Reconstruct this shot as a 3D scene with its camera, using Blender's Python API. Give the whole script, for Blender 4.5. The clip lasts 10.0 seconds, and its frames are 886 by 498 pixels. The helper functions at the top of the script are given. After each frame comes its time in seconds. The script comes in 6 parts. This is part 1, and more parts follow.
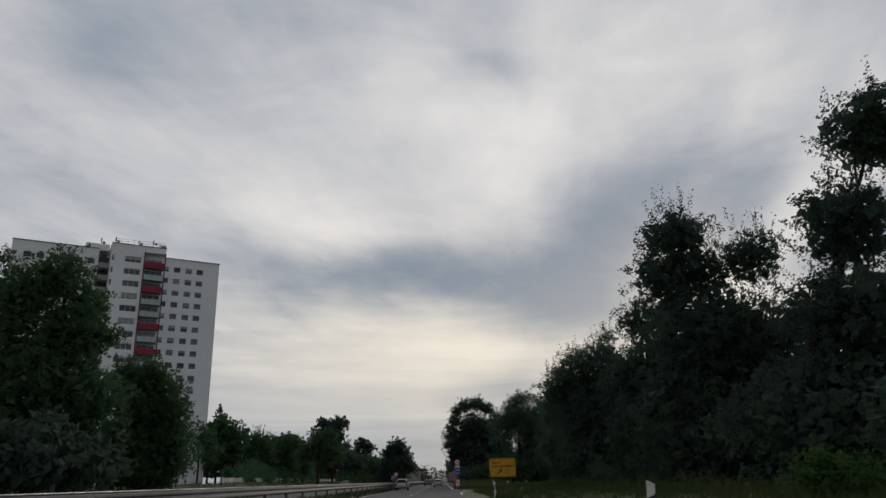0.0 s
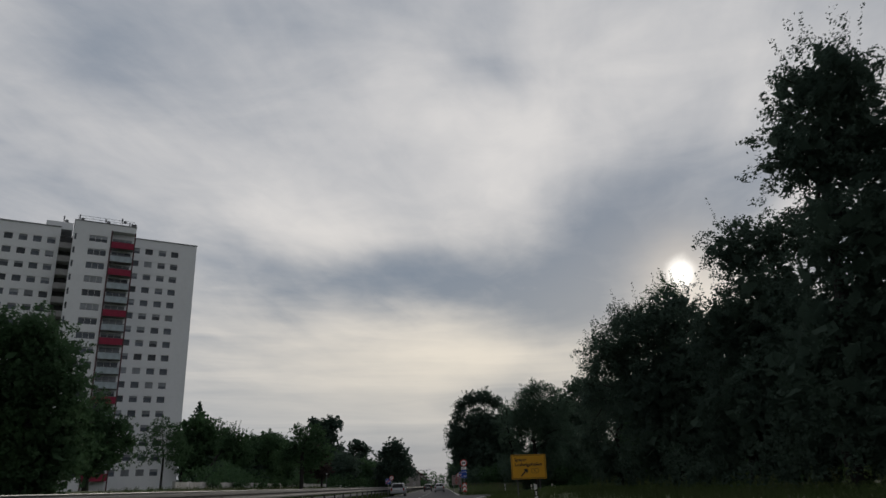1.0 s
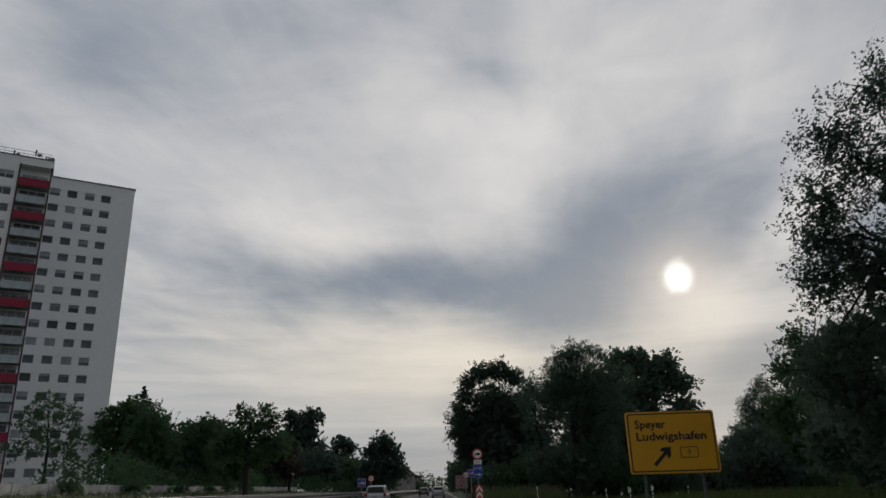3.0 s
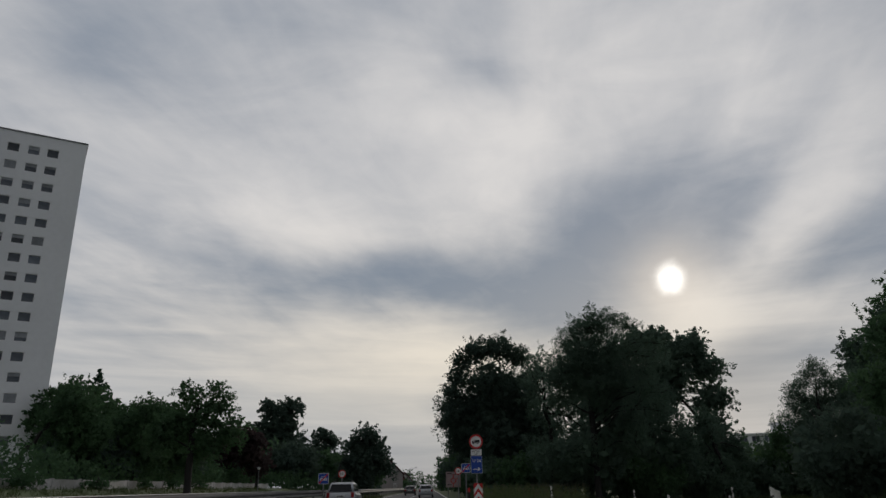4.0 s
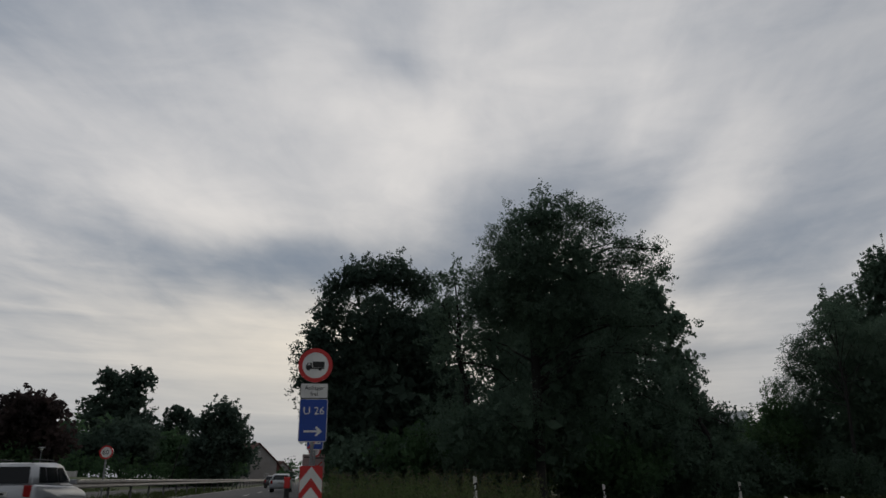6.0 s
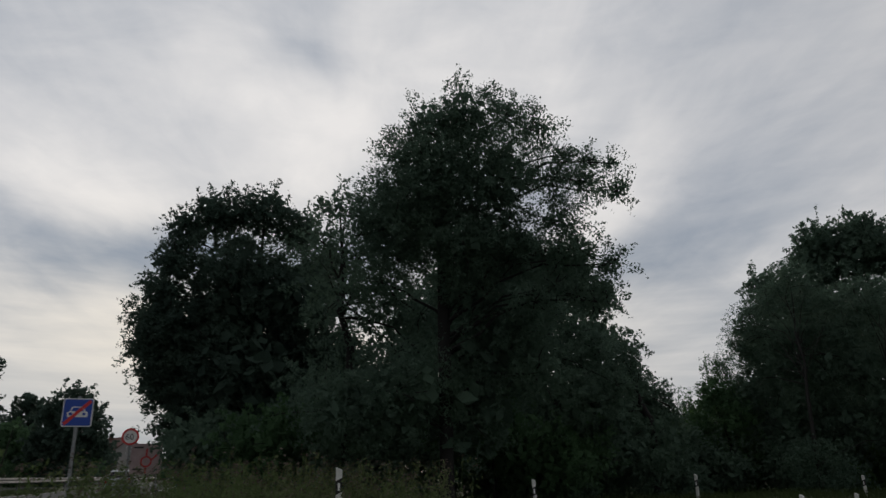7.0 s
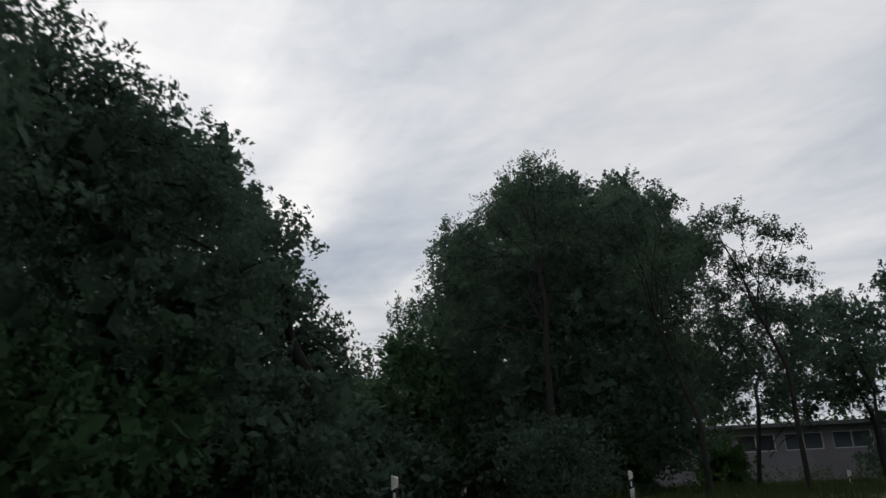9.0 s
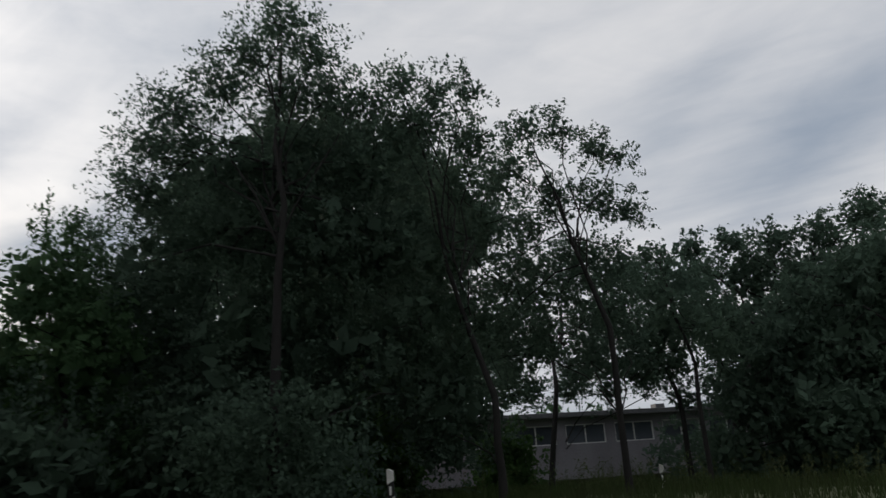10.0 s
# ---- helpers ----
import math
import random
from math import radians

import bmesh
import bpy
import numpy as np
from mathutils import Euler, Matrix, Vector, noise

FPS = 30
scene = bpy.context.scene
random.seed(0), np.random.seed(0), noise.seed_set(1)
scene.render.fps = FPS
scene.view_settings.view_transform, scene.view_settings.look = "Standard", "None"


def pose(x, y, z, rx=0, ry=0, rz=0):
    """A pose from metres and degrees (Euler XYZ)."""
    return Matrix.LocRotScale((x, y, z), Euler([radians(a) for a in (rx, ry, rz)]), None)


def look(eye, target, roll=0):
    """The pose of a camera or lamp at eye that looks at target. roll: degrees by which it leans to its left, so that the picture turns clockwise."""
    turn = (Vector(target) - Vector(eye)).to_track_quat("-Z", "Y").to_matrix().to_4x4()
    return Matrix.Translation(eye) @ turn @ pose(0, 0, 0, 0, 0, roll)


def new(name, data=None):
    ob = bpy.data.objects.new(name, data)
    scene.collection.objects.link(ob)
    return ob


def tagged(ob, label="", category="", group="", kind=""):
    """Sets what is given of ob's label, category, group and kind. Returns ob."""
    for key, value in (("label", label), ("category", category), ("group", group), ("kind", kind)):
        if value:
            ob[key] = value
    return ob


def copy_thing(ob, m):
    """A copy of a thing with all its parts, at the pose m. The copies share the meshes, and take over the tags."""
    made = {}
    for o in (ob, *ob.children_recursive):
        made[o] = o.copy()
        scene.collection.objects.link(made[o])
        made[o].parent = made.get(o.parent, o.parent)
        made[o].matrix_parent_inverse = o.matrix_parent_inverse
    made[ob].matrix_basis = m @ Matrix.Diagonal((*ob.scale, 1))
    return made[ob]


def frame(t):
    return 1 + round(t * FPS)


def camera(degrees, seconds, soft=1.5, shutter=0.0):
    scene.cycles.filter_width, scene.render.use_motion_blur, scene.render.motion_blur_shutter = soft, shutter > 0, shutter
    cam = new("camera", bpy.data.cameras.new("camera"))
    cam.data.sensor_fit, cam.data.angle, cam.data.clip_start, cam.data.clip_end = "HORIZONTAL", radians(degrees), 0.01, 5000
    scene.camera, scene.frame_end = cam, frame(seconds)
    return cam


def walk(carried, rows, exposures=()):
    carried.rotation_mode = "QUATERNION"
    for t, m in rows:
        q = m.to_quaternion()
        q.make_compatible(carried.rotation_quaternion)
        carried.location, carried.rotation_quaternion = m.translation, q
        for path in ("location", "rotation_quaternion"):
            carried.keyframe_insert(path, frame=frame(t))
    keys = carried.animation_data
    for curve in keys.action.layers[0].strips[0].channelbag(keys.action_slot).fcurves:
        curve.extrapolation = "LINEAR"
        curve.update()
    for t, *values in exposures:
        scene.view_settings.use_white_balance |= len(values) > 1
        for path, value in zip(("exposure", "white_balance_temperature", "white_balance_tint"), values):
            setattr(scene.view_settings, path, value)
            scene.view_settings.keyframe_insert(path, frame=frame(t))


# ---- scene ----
cam = camera(64.6, 10.0, shutter=0.12)
METRES, EYE, TILT, LEAN, TURN = 120.0, 1.12, 18.3, 1.5, 0.0
ROWS = [
    (0.0, 0.0, 0.0, 0.0, 0.0, 0.0, 0.0),
    (0.5, -0.0027, 0.0619, -0.0213, -0.07, 0.35, 0.14),
    (1.0, -0.0041, 0.1253, -0.0423, -0.1, 0.38, 0.15),
    (1.5, -0.0047, 0.1871, -0.062, -0.09, 0.45, 0.22),
    (2.0, -0.0063, 0.2457, -0.0811, -0.14, 0.62, 0.3),
    (2.5, -0.007, 0.3042, -0.1011, -0.2, 0.63, 0.28),
    (4.0, -0.0046, 0.47, -0.1555, -0.84, 0.51, -0.74),
    (4.5, -0.002, 0.5202, -0.1718, -1.41, 0.37, -1.48),
    (5.0, 0.0029, 0.5679, -0.188, -2.96, 0.33, -2.37),
    (6.5, 0.0282, 0.6927, -0.2292, -12.35, 0.23, -4.72),
    (7.0, 0.0405, 0.7293, -0.2415, -16.37, 0.58, -5.76),
    (7.5, 0.0556, 0.7629, -0.253, -21.41, 1.35, -6.96),
    (8.0, 0.074, 0.7945, -0.2633, -27.74, 2.36, -8.37),
    (8.5, 0.0966, 0.8234, -0.2723, -35.05, 3.61, -10.01),
    (9.0, 0.123, 0.8499, -0.2809, -43.38, 5.37, -11.26),
    (9.5, 0.1528, 0.8703, -0.2876, -52.15, 7.2, -12.48),
    (10.0, 0.1861, 0.8862, -0.2925, -62.04, 9.58, -13.56),
]
EXPOSURES = [(0.0, 0.14), (0.5, 0.02), (1.0, 0.0), (5.2, 0.0), (6.5, 0.05), (7.3, 0.40), (8.0, 0.68), (8.7, 0.74), (9.4, 0.60), (10.0, 0.60)]
walk(cam, [(t, pose(0, 0, EYE, TILT, LEAN, TURN) @ pose(METRES * x, METRES * y, METRES * z, 90 + pitch, roll, yaw)) for t, x, y, z, yaw, pitch, roll in ROWS], EXPOSURES)

# ---- sky and sun ----
SUN_AZ, SUN_EL = 20.0, 15.2
SKY_GAIN = 1.0


def build_world():
    world = bpy.data.worlds.new("evening_sky")
    scene.world = world
    world.use_nodes = True
    nt = world.node_tree
    nt.nodes.clear()
    N, L = nt.nodes.new, nt.links.new

    def put(sock, v):
        if isinstance(v, (int, float, tuple)):
            sock.default_value = v
        else:
            L(v, sock)

    def M(op, a, b=0.0, c=0.0, clamp=False):
        n = N("ShaderNodeMath")
        n.operation, n.use_clamp = op, clamp
        for k, v in enumerate((a, b, c)):
            put(n.inputs[k], v)
        return n.outputs[0]

    def mix(fac, a, b):
        n = N("ShaderNodeMix")
        n.data_type = "RGBA"
        put(n.inputs[0], fac), put(n.inputs[6], a), put(n.inputs[7], b)
        return n.outputs[2]

    def noise_of(vec, scale, detail, rough, distort=0.0):
        n = N("ShaderNodeTexNoise")
        n.inputs["Scale"].default_value, n.inputs["Detail"].default_value = scale, detail
        n.inputs["Roughness"].default_value, n.inputs["Distortion"].default_value = rough, distort
        L(vec, n.inputs["Vector"])
        return n.outputs["Fac"]

    def xyz(x, y, z=0.0):
        n = N("ShaderNodeCombineXYZ")
        put(n.inputs[0], x), put(n.inputs[1], y), put(n.inputs[2], z)
        return n.outputs[0]

    co = N("ShaderNodeTexCoord").outputs["Generated"]
    sep = N("ShaderNodeSeparateXYZ")
    L(co, sep.inputs[0])
    x, y, z = sep.outputs
    az = M("MULTIPLY", M("ARCTAN2", x, y), 57.29578)
    el = M("MULTIPLY", M("ARCSINE", z), 57.29578)
    # cirrus streaks: a flat layer seen in perspective, combed along one wind direction
    up = M("ADD", M("MAXIMUM", M("SUBTRACT", z, 0.08), 0.0), 0.14)
    px, py = M("DIVIDE", x, up), M("DIVIDE", y, up)
    ca, sa = math.cos(radians(14)), math.sin(radians(14))
    along = M("ADD", M("MULTIPLY", px, sa), M("MULTIPLY", py, ca))
    across = M("SUBTRACT", M("MULTIPLY", px, ca), M("MULTIPLY", py, sa))
    streaks = noise_of(xyz(M("MULTIPLY", across, 2.5), M("MULTIPLY", along, 0.6), 3.7), 1.0, 6.0, 0.5, 0.7)
    wisps = noise_of(xyz(M("MULTIPLY", across, 1.1), M("MULTIPLY", along, 0.9), 8.1), 1.6, 6.0, 0.55, 0.9)
    billow = noise_of(xyz(M("MULTIPLY", az, 0.07), M("MULTIPLY", el, 0.25), 1.3), 1.0, 5.0, 0.55, 0.8)
    # soft edges for the large cloud forms
    wob = N("ShaderNodeTexNoise")
    wob.inputs["Scale"].default_value, wob.inputs["Detail"].default_value = 0.09, 3.0
    L(xyz(az, M("MULTIPLY", el, 1.6), 0.0), wob.inputs["Vector"])
    shift = N("ShaderNodeVectorMath")
    shift.operation = "MULTIPLY_ADD"
    L(wob.outputs["Color"], shift.inputs[0])
    shift.inputs[1].default_value = (5.0, 3.0, 0.0)
    L(xyz(M("SUBTRACT", az, 2.5), M("SUBTRACT", el, 1.5), 0.0), shift.inputs[2])
    flat = shift.outputs[0]

    def form(a0, e0, wa, we, turn=0.0):
        """A soft oval centred on azimuth a0 and elevation e0, in degrees."""
        m = N("ShaderNodeMapping")
        m.vector_type = "TEXTURE"
        m.inputs["Location"].default_value = (a0, e0, 0)
        m.inputs["Rotation"].default_value = (0, 0, radians(turn))
        m.inputs["Scale"].default_value = (wa, we, 1)
        L(flat, m.inputs["Vector"])
        g = N("ShaderNodeTexGradient")
        g.gradient_type = "SPHERICAL"
        L(m.outputs[0], g.inputs[0])
        return M("SMOOTH_MIN", M("POWER", g.outputs["Fac"], 1.2), 1.0, 0.1)

    # the cover grows smoother and whiter towards the north
    calm = M("DIVIDE", M("SUBTRACT", az, 28.0), 30.0, clamp=True)
    low_fade = M("DIVIDE", M("SUBTRACT", el, 6.0), 9.0, clamp=True)
    grade = M("MULTIPLY", M("MULTIPLY_ADD", calm, -0.5, 1.0), low_fade)
    bright = M("ADD", M("MULTIPLY_ADD", calm, 0.02, 0.60), M("MULTIPLY", M("SUBTRACT", streaks, 0.5), M("MULTIPLY", grade, 0.75)))
    bright = M("ADD", bright, M("MULTIPLY", M("SUBTRACT", wisps, 0.5), M("MULTIPLY", grade, 0.6)))
    bright = M("ADD", bright, M("MULTIPLY", M("SUBTRACT", billow, 0.5), 0.35))
    # fine combed fibres, and a duller band of haze along the horizon
    fibres = noise_of(xyz(M("MULTIPLY", across, 4.2), M("MULTIPLY", along, 1.5), 5.2), 1.0, 5.0, 0.55, 1.2)
    bright = M("ADD", bright, M("MULTIPLY", M("SUBTRACT", fibres, 0.5), M("MULTIPLY", grade, 0.26)))
    low = M("SUBTRACT", 1.0, M("DIVIDE", M("MAXIMUM", el, 0.0), 8.0), clamp=True)
    bright = M("MULTIPLY_ADD", low, -0.42, bright)
    for a0, e0, wa, we, turn, gain in CLOUDS:
        bright = M("MULTIPLY_ADD", form(a0, e0, wa, we, turn), gain, bright)
    # thin level bars in the haze above the horizon
    bars = noise_of(xyz(M("MULTIPLY", az, 0.045), M("MULTIPLY", el, 0.62), 6.4), 1.0, 5.0, 0.55, 0.6)
    near = M("SUBTRACT", 1.0, M("DIVIDE", M("SUBTRACT", el, 9.0), 10.0, clamp=True))
    bright = M("MULTIPLY_ADD", M("SUBTRACT", bars, 0.5), M("MULTIPLY", near, 0.75), bright)
    # soft shoulders, so that no form is clipped flat, and a last fine grain of fibres
    bright = M("MULTIPLY_ADD", M("TANH", M("DIVIDE", M("SUBTRACT", bright, 0.52), 0.62)), 0.64, 0.52)
    mottle = noise_of(xyz(M("MULTIPLY", across, 2.6), M("MULTIPLY", along, 2.0), 2.2), 1.6, 6.0, 0.6, 1.5)
    bright = M("MULTIPLY_ADD", M("SUBTRACT", mottle, 0.5), M("MULTIPLY", grade, 0.22), bright)
    # cream light in the gap low over the road, fading to either side
    eh = M("DIVIDE", M("SUBTRACT", M("MAXIMUM", el, 0.0), 9.0), 8.0)
    ah = M("DIVIDE", M("ADD", az, -4.0), 30.0)
    warm = M("POWER", 2.718, M("MULTIPLY", M("ADD", M("MULTIPLY", eh, eh), M("MULTIPLY", ah, ah)), -1.0))
    dark_c = mix(warm, (0.172, 0.220, 0.292, 1), (0.245, 0.275, 0.315, 1))
    light_c = mix(warm, (0.69, 0.672, 0.662, 1), (0.78, 0.715, 0.615, 1))
    thick = N("ShaderNodeVectorMath")
    thick.operation = "SCALE"
    L(mix(bright, dark_c, light_c), thick.inputs[0])
    # away from the evening light the cover turns thick and dull
    toward = M("ADD", M("MULTIPLY", x, math.sin(radians(32))), M("MULTIPLY", y, math.cos(radians(32))))
    away = N("ShaderNodeMapRange")
    away.interpolation_type = "SMOOTHSTEP"
    for k, v in enumerate((0.3, -0.55, 1.0, 0.58), 1):
        away.inputs[k].default_value = v
    L(toward, away.inputs[0])
    L(M("MULTIPLY", M("MULTIPLY_ADD", calm, -0.13, 1.0), away.outputs[0]), thick.inputs[3])
    clouds = thick.outputs[0]
    # the veiled sun
    d = N("ShaderNodeVectorMath")
    d.operation = "DOT_PRODUCT"
    L(co, d.inputs[0])
    a, e = radians(SUN_AZ), radians(SUN_EL)
    d.inputs[1].default_value = (math.sin(a) * math.cos(e), math.cos(a) * math.cos(e), math.sin(e))
    off = M("MULTIPLY", M("ARCCOSINE", M("MINIMUM", d.outputs["Value"], 1.0)), 57.29578)
    veil = M("MULTIPLY_ADD", M("SUBTRACT", wisps, 0.5), 2.2, M("MULTIPLY", M("SUBTRACT", fibres, 0.5), 2.6))
    off = M("ADD", off, M("MULTIPLY", M("MULTIPLY", veil, 0.35), M("MINIMUM", off, 1.2)))
    disc = M("SUBTRACT", 1.0, M("DIVIDE", M("SUBTRACT", off, 0.35), 1.35), clamp=True)
    halo = M("POWER", 2.718, M("MULTIPLY", M("MULTIPLY", off, off), -0.10))
    clouds = mix(M("MULTIPLY", halo, 0.38), clouds, (0.98, 0.86, 0.72, 1))
    clouds = mix(M("POWER", disc, 2.2), clouds, (1.9, 1.85, 1.75, 1))
    # clear evening sky behind a nearly closed cover
    nishita = N("ShaderNodeTexSky")
    nishita.sky_type, nishita.sun_disc = "NISHITA", False
    nishita.sun_elevation, nishita.sun_rotation = radians(SUN_EL), radians(SUN_AZ)
    clear = N("ShaderNodeVectorMath")
    clear.operation = "SCALE"
    L(nishita.outputs[0], clear.inputs[0])
    clear.inputs[3].default_value = 0.06
    cover = M("MULTIPLY_ADD", bright, 0.06, 0.93, clamp=True)
    bg = N("ShaderNodeBackground")
    L(mix(cover, clear.outputs[0], clouds), bg.inputs[0])
    bg.inputs[1].default_value = SKY_GAIN
    out = N("ShaderNodeOutputWorld")
    L(bg.outputs[0], out.inputs[0])


# azimuth, elevation, half widths, turn, gain of each cloud form, low in the west, overhead, and round to the north
CLOUDS = [
    (-0.7, 28.9, 15.0, 6.0, -12, 0.38), (7.5, 26.2, 13.5, 6.0, -30, -0.12), (5.5, 23.3, 9.0, 10.0, -20, 0.40),
    (-9.5, 20.5, 13.5, 7.5, 0, 0.43), (14.8, 19.4, 13.5, 10.5, 10, -0.68), (10.3, 13.9, 10.5, 9.0, 20, -0.37),
    (19.9, 18.9, 10.5, 7.5, 40, -0.33), (-8.0, 16.0, 18.0, 4.4, -2, -0.72), (2.5, 16.0, 12.0, 4.4, 4, -0.44),
    (-19.4, 18.1, 13.5, 6.0, 0, 0.12), (4.3, 9.6, 13.5, 4.8, 0, 0.55), (-7.3, 12.2, 16.5, 6.0, 0, 0.28),
    (-20.4, 12.1, 16.5, 6.0, 0, -0.10), (5.8, 7.1, 7.5, 3.0, 0, -0.46),
]
CLOUDS += [
    (-29.5, 32.3, 18.0, 10.5, 10, -0.32), (-13.3, 34.8, 15.0, 7.5, 0, 0.06), (-6.1, 37.9, 13.5, 6.0, 10, -0.22),
    (-1.1, 35.9, 9.5, 6.0, 20, 0.26), (5.3, 33.4, 12.5, 4.5, -30, -0.18), (19.1, 28.7, 10.5, 13.5, 20, 0.20),
    (28.2, 27.9, 10.5, 13.5, 40, 0.22), (22.5, 24.3, 6.0, 13.5, -15, -0.28), (27.7, 22.5, 4.5, 10.5, -45, -0.44),
    (31.0, 20.9, 6.0, 12.0, -50, 0.14), (31.4, 14.7, 15.0, 3.9, 35, -0.49), (20.8, 12.4, 9.0, 4.5, 0, 0.33),
    (27.9, 9.8, 10.5, 4.5, 0, 0.00), (-29.6, 19.0, 18.0, 8.5, 0, -0.16),
]
CLOUDS += [
    (10.2, 29.3, 13.5, 9.0, 0, 0.24), (13.3, 34.2, 18.0, 9.0, 0, -0.02), (-16.1, 26.7, 18.0, 7.5, 0, -0.01),
    (-24.6, 28.5, 18.0, 7.5, 0, 0.03), (23.7, 7.7, 9.0, 3.8, 0, -0.41), (34.6, 28.2, 33.0, 21.0, 0, 0.08),
    (71.1, 31.5, 24.0, 13.5, 0, -0.05), (94.5, 20.6, 23.0, 6.8, 30, -0.52), (84.5, 24.5, 16.0, 6.5, 30, -0.22),
    (89.3, 14.6, 21.0, 6.0, 25, 0.08), (41.1, 10.3, 15.0, 7.5, 0, -0.21), (43.7, 26.7, 18.0, 12.0, 0, -0.19),
    (39.6, 16.7, 12.0, 6.0, 25, -0.42), (8.5, 13.5, 8.0, 5.0, 0, -0.36),
    (-4.5, 16.2, 9.0, 3.6, 0, -0.36), (22.0, 13.4, 6.0, 2.6, -25, 0.42), (28.5, 12.2, 9.0, 2.4, 12, 0.40), (29.0, 8.6, 9.0, 2.2, 0, -0.35),
]
build_world()
sun = new("sun", bpy.data.lights.new("sun", "SUN"))
sun.data.energy, sun.data.angle, sun.data.color = 0.7, radians(12), (1.0, 0.9, 0.78)
sun.matrix_world = look((math.sin(radians(SUN_AZ)) * 100, math.cos(radians(SUN_AZ)) * 100, 100 * math.tan(radians(SUN_EL))), (0, 0, 0))


# ---- materials ----
def material(name, base, rough=0.6, metal=0.0, second=None, scale=4.0, fine=40.0, bump=0.1, random_by="", spread=0.0, emit=0.0, spec=0.5, coat=0.0, grain=0.5):
    """A surface with grain at two scales, and a chance tone for each piece."""
    m = bpy.data.materials.new(name)
    m.use_nodes = True
    nt = m.node_tree
    b = nt.nodes["Principled BSDF"]
    N, L = nt.nodes.new, nt.links.new
    b.inputs["Roughness"].default_value, b.inputs["Metallic"].default_value = rough, metal
    b.inputs["Specular IOR Level"].default_value, b.inputs["Coat Weight"].default_value = spec, coat
    second = second or tuple(c * 0.75 for c in base)
    co = N("ShaderNodeTexCoord").outputs["Object"]
    big, small = N("ShaderNodeTexNoise"), N("ShaderNodeTexNoise")
    for n, s, d in ((big, scale, 4), (small, fine, 3)):
        n.inputs["Scale"].default_value, n.inputs["Detail"].default_value = s, d
        L(co, n.inputs["Vector"])
    ramp = N("ShaderNodeMapRange")
    ramp.inputs[1].default_value, ramp.inputs[2].default_value = 0.35, 0.68
    L(big.outputs["Fac"], ramp.inputs[0])
    mx = N("ShaderNodeMix")
    mx.data_type = "RGBA"
    L(ramp.outputs[0], mx.inputs[0])
    mx.inputs[6].default_value, mx.inputs[7].default_value = (*base, 1), (*second, 1)
    hsv = N("ShaderNodeHueSaturation")
    L(mx.outputs[2], hsv.inputs["Color"])
    tone = N("ShaderNodeMath")
    tone.operation = "MULTIPLY_ADD"
    L(small.outputs["Fac"], tone.inputs[0])
    tone.inputs[1].default_value, tone.inputs[2].default_value = grain, 1 - grain / 2
    value = tone.outputs[0]
    if random_by:
        src = N("ShaderNodeNewGeometry").outputs["Random Per Island"] if random_by == "island" else N("ShaderNodeObjectInfo").outputs["Random"]
        mul = N("ShaderNodeMath")
        mul.operation = "MULTIPLY_ADD"
        L(src, mul.inputs[0])
        mul.inputs[1].default_value, mul.inputs[2].default_value = spread, 1 - spread / 2
        both = N("ShaderNodeMath")
        both.operation = "MULTIPLY"
        L(mul.outputs[0], both.inputs[0]), L(value, both.inputs[1])
        value = both.outputs[0]
    L(value, hsv.inputs["Value"])
    L(hsv.outputs[0], b.inputs["Base Color"])
    if bump:
        bp = N("ShaderNodeBump")
        bp.inputs["Strength"].default_value, bp.inputs["Distance"].default_value = bump, 0.02
        L(small.outputs["Fac"], bp.inputs["Height"])
        L(bp.outputs[0], b.inputs["Normal"])
    if emit:
        b.inputs["Emission Color"].default_value, b.inputs["Emission Strength"].default_value = (*base, 1), emit
    return m


def leaf_material(name, base, second):
    """Matt leaves that let part of the light through."""
    m = material(name, base, 0.65, second=second, scale=0.35, fine=6.0, bump=0, random_by="island", spread=0.3, spec=0.03, grain=0.3)
    nt = m.node_tree
    b = nt.nodes["Principled BSDF"]
    thin, both = nt.nodes.new("ShaderNodeBsdfTranslucent"), nt.nodes.new("ShaderNodeMixShader")
    nt.links.new(b.inputs["Base Color"].links[0].from_socket, thin.inputs["Color"])
    both.inputs[0].default_value = 0.42
    nt.links.new(b.outputs[0], both.inputs[1])
    nt.links.new(thin.outputs[0], both.inputs[2])
    nt.links.new(both.outputs[0], nt.nodes["Material Output"].inputs["Surface"])
    return m


LEAF = leaf_material("leaf_green", (0.070, 0.132, 0.062), (0.058, 0.106, 0.060))
# lighter, bluer than LEAF: windscreen haze put into the ramp trees' colour
LEAF_HAZED = leaf_material("leaf_hazed", (0.098, 0.152, 0.108), (0.084, 0.130, 0.100))
LEAF_DARK = leaf_material("leaf_dark", (0.066, 0.100, 0.076), (0.058, 0.090, 0.074))
LEAF_LIGHT = leaf_material("leaf_light", (0.075, 0.140, 0.046), (0.055, 0.105, 0.046))
LEAF_RED = leaf_material("leaf_red", (0.066, 0.048, 0.046), (0.050, 0.044, 0.046))
NEEDLE = leaf_material("needle", (0.056, 0.098, 0.066), (0.048, 0.086, 0.062))
BARK = material("bark", (0.016, 0.015, 0.014), 0.9, scale=3, fine=25, bump=0.6)
GRASS_GROUND = material("grass_ground", (0.060, 0.088, 0.032), 0.95, second=(0.085, 0.092, 0.045), scale=0.25, fine=9, bump=0.5)
BLADE = leaf_material("grass_blade", (0.050, 0.082, 0.028), (0.064, 0.078, 0.036))
WEED = leaf_material("weed", (0.090, 0.135, 0.052), (0.112, 0.128, 0.064))
FLOWER = material("flower", (0.12, 0.085, 0.07), 0.8)
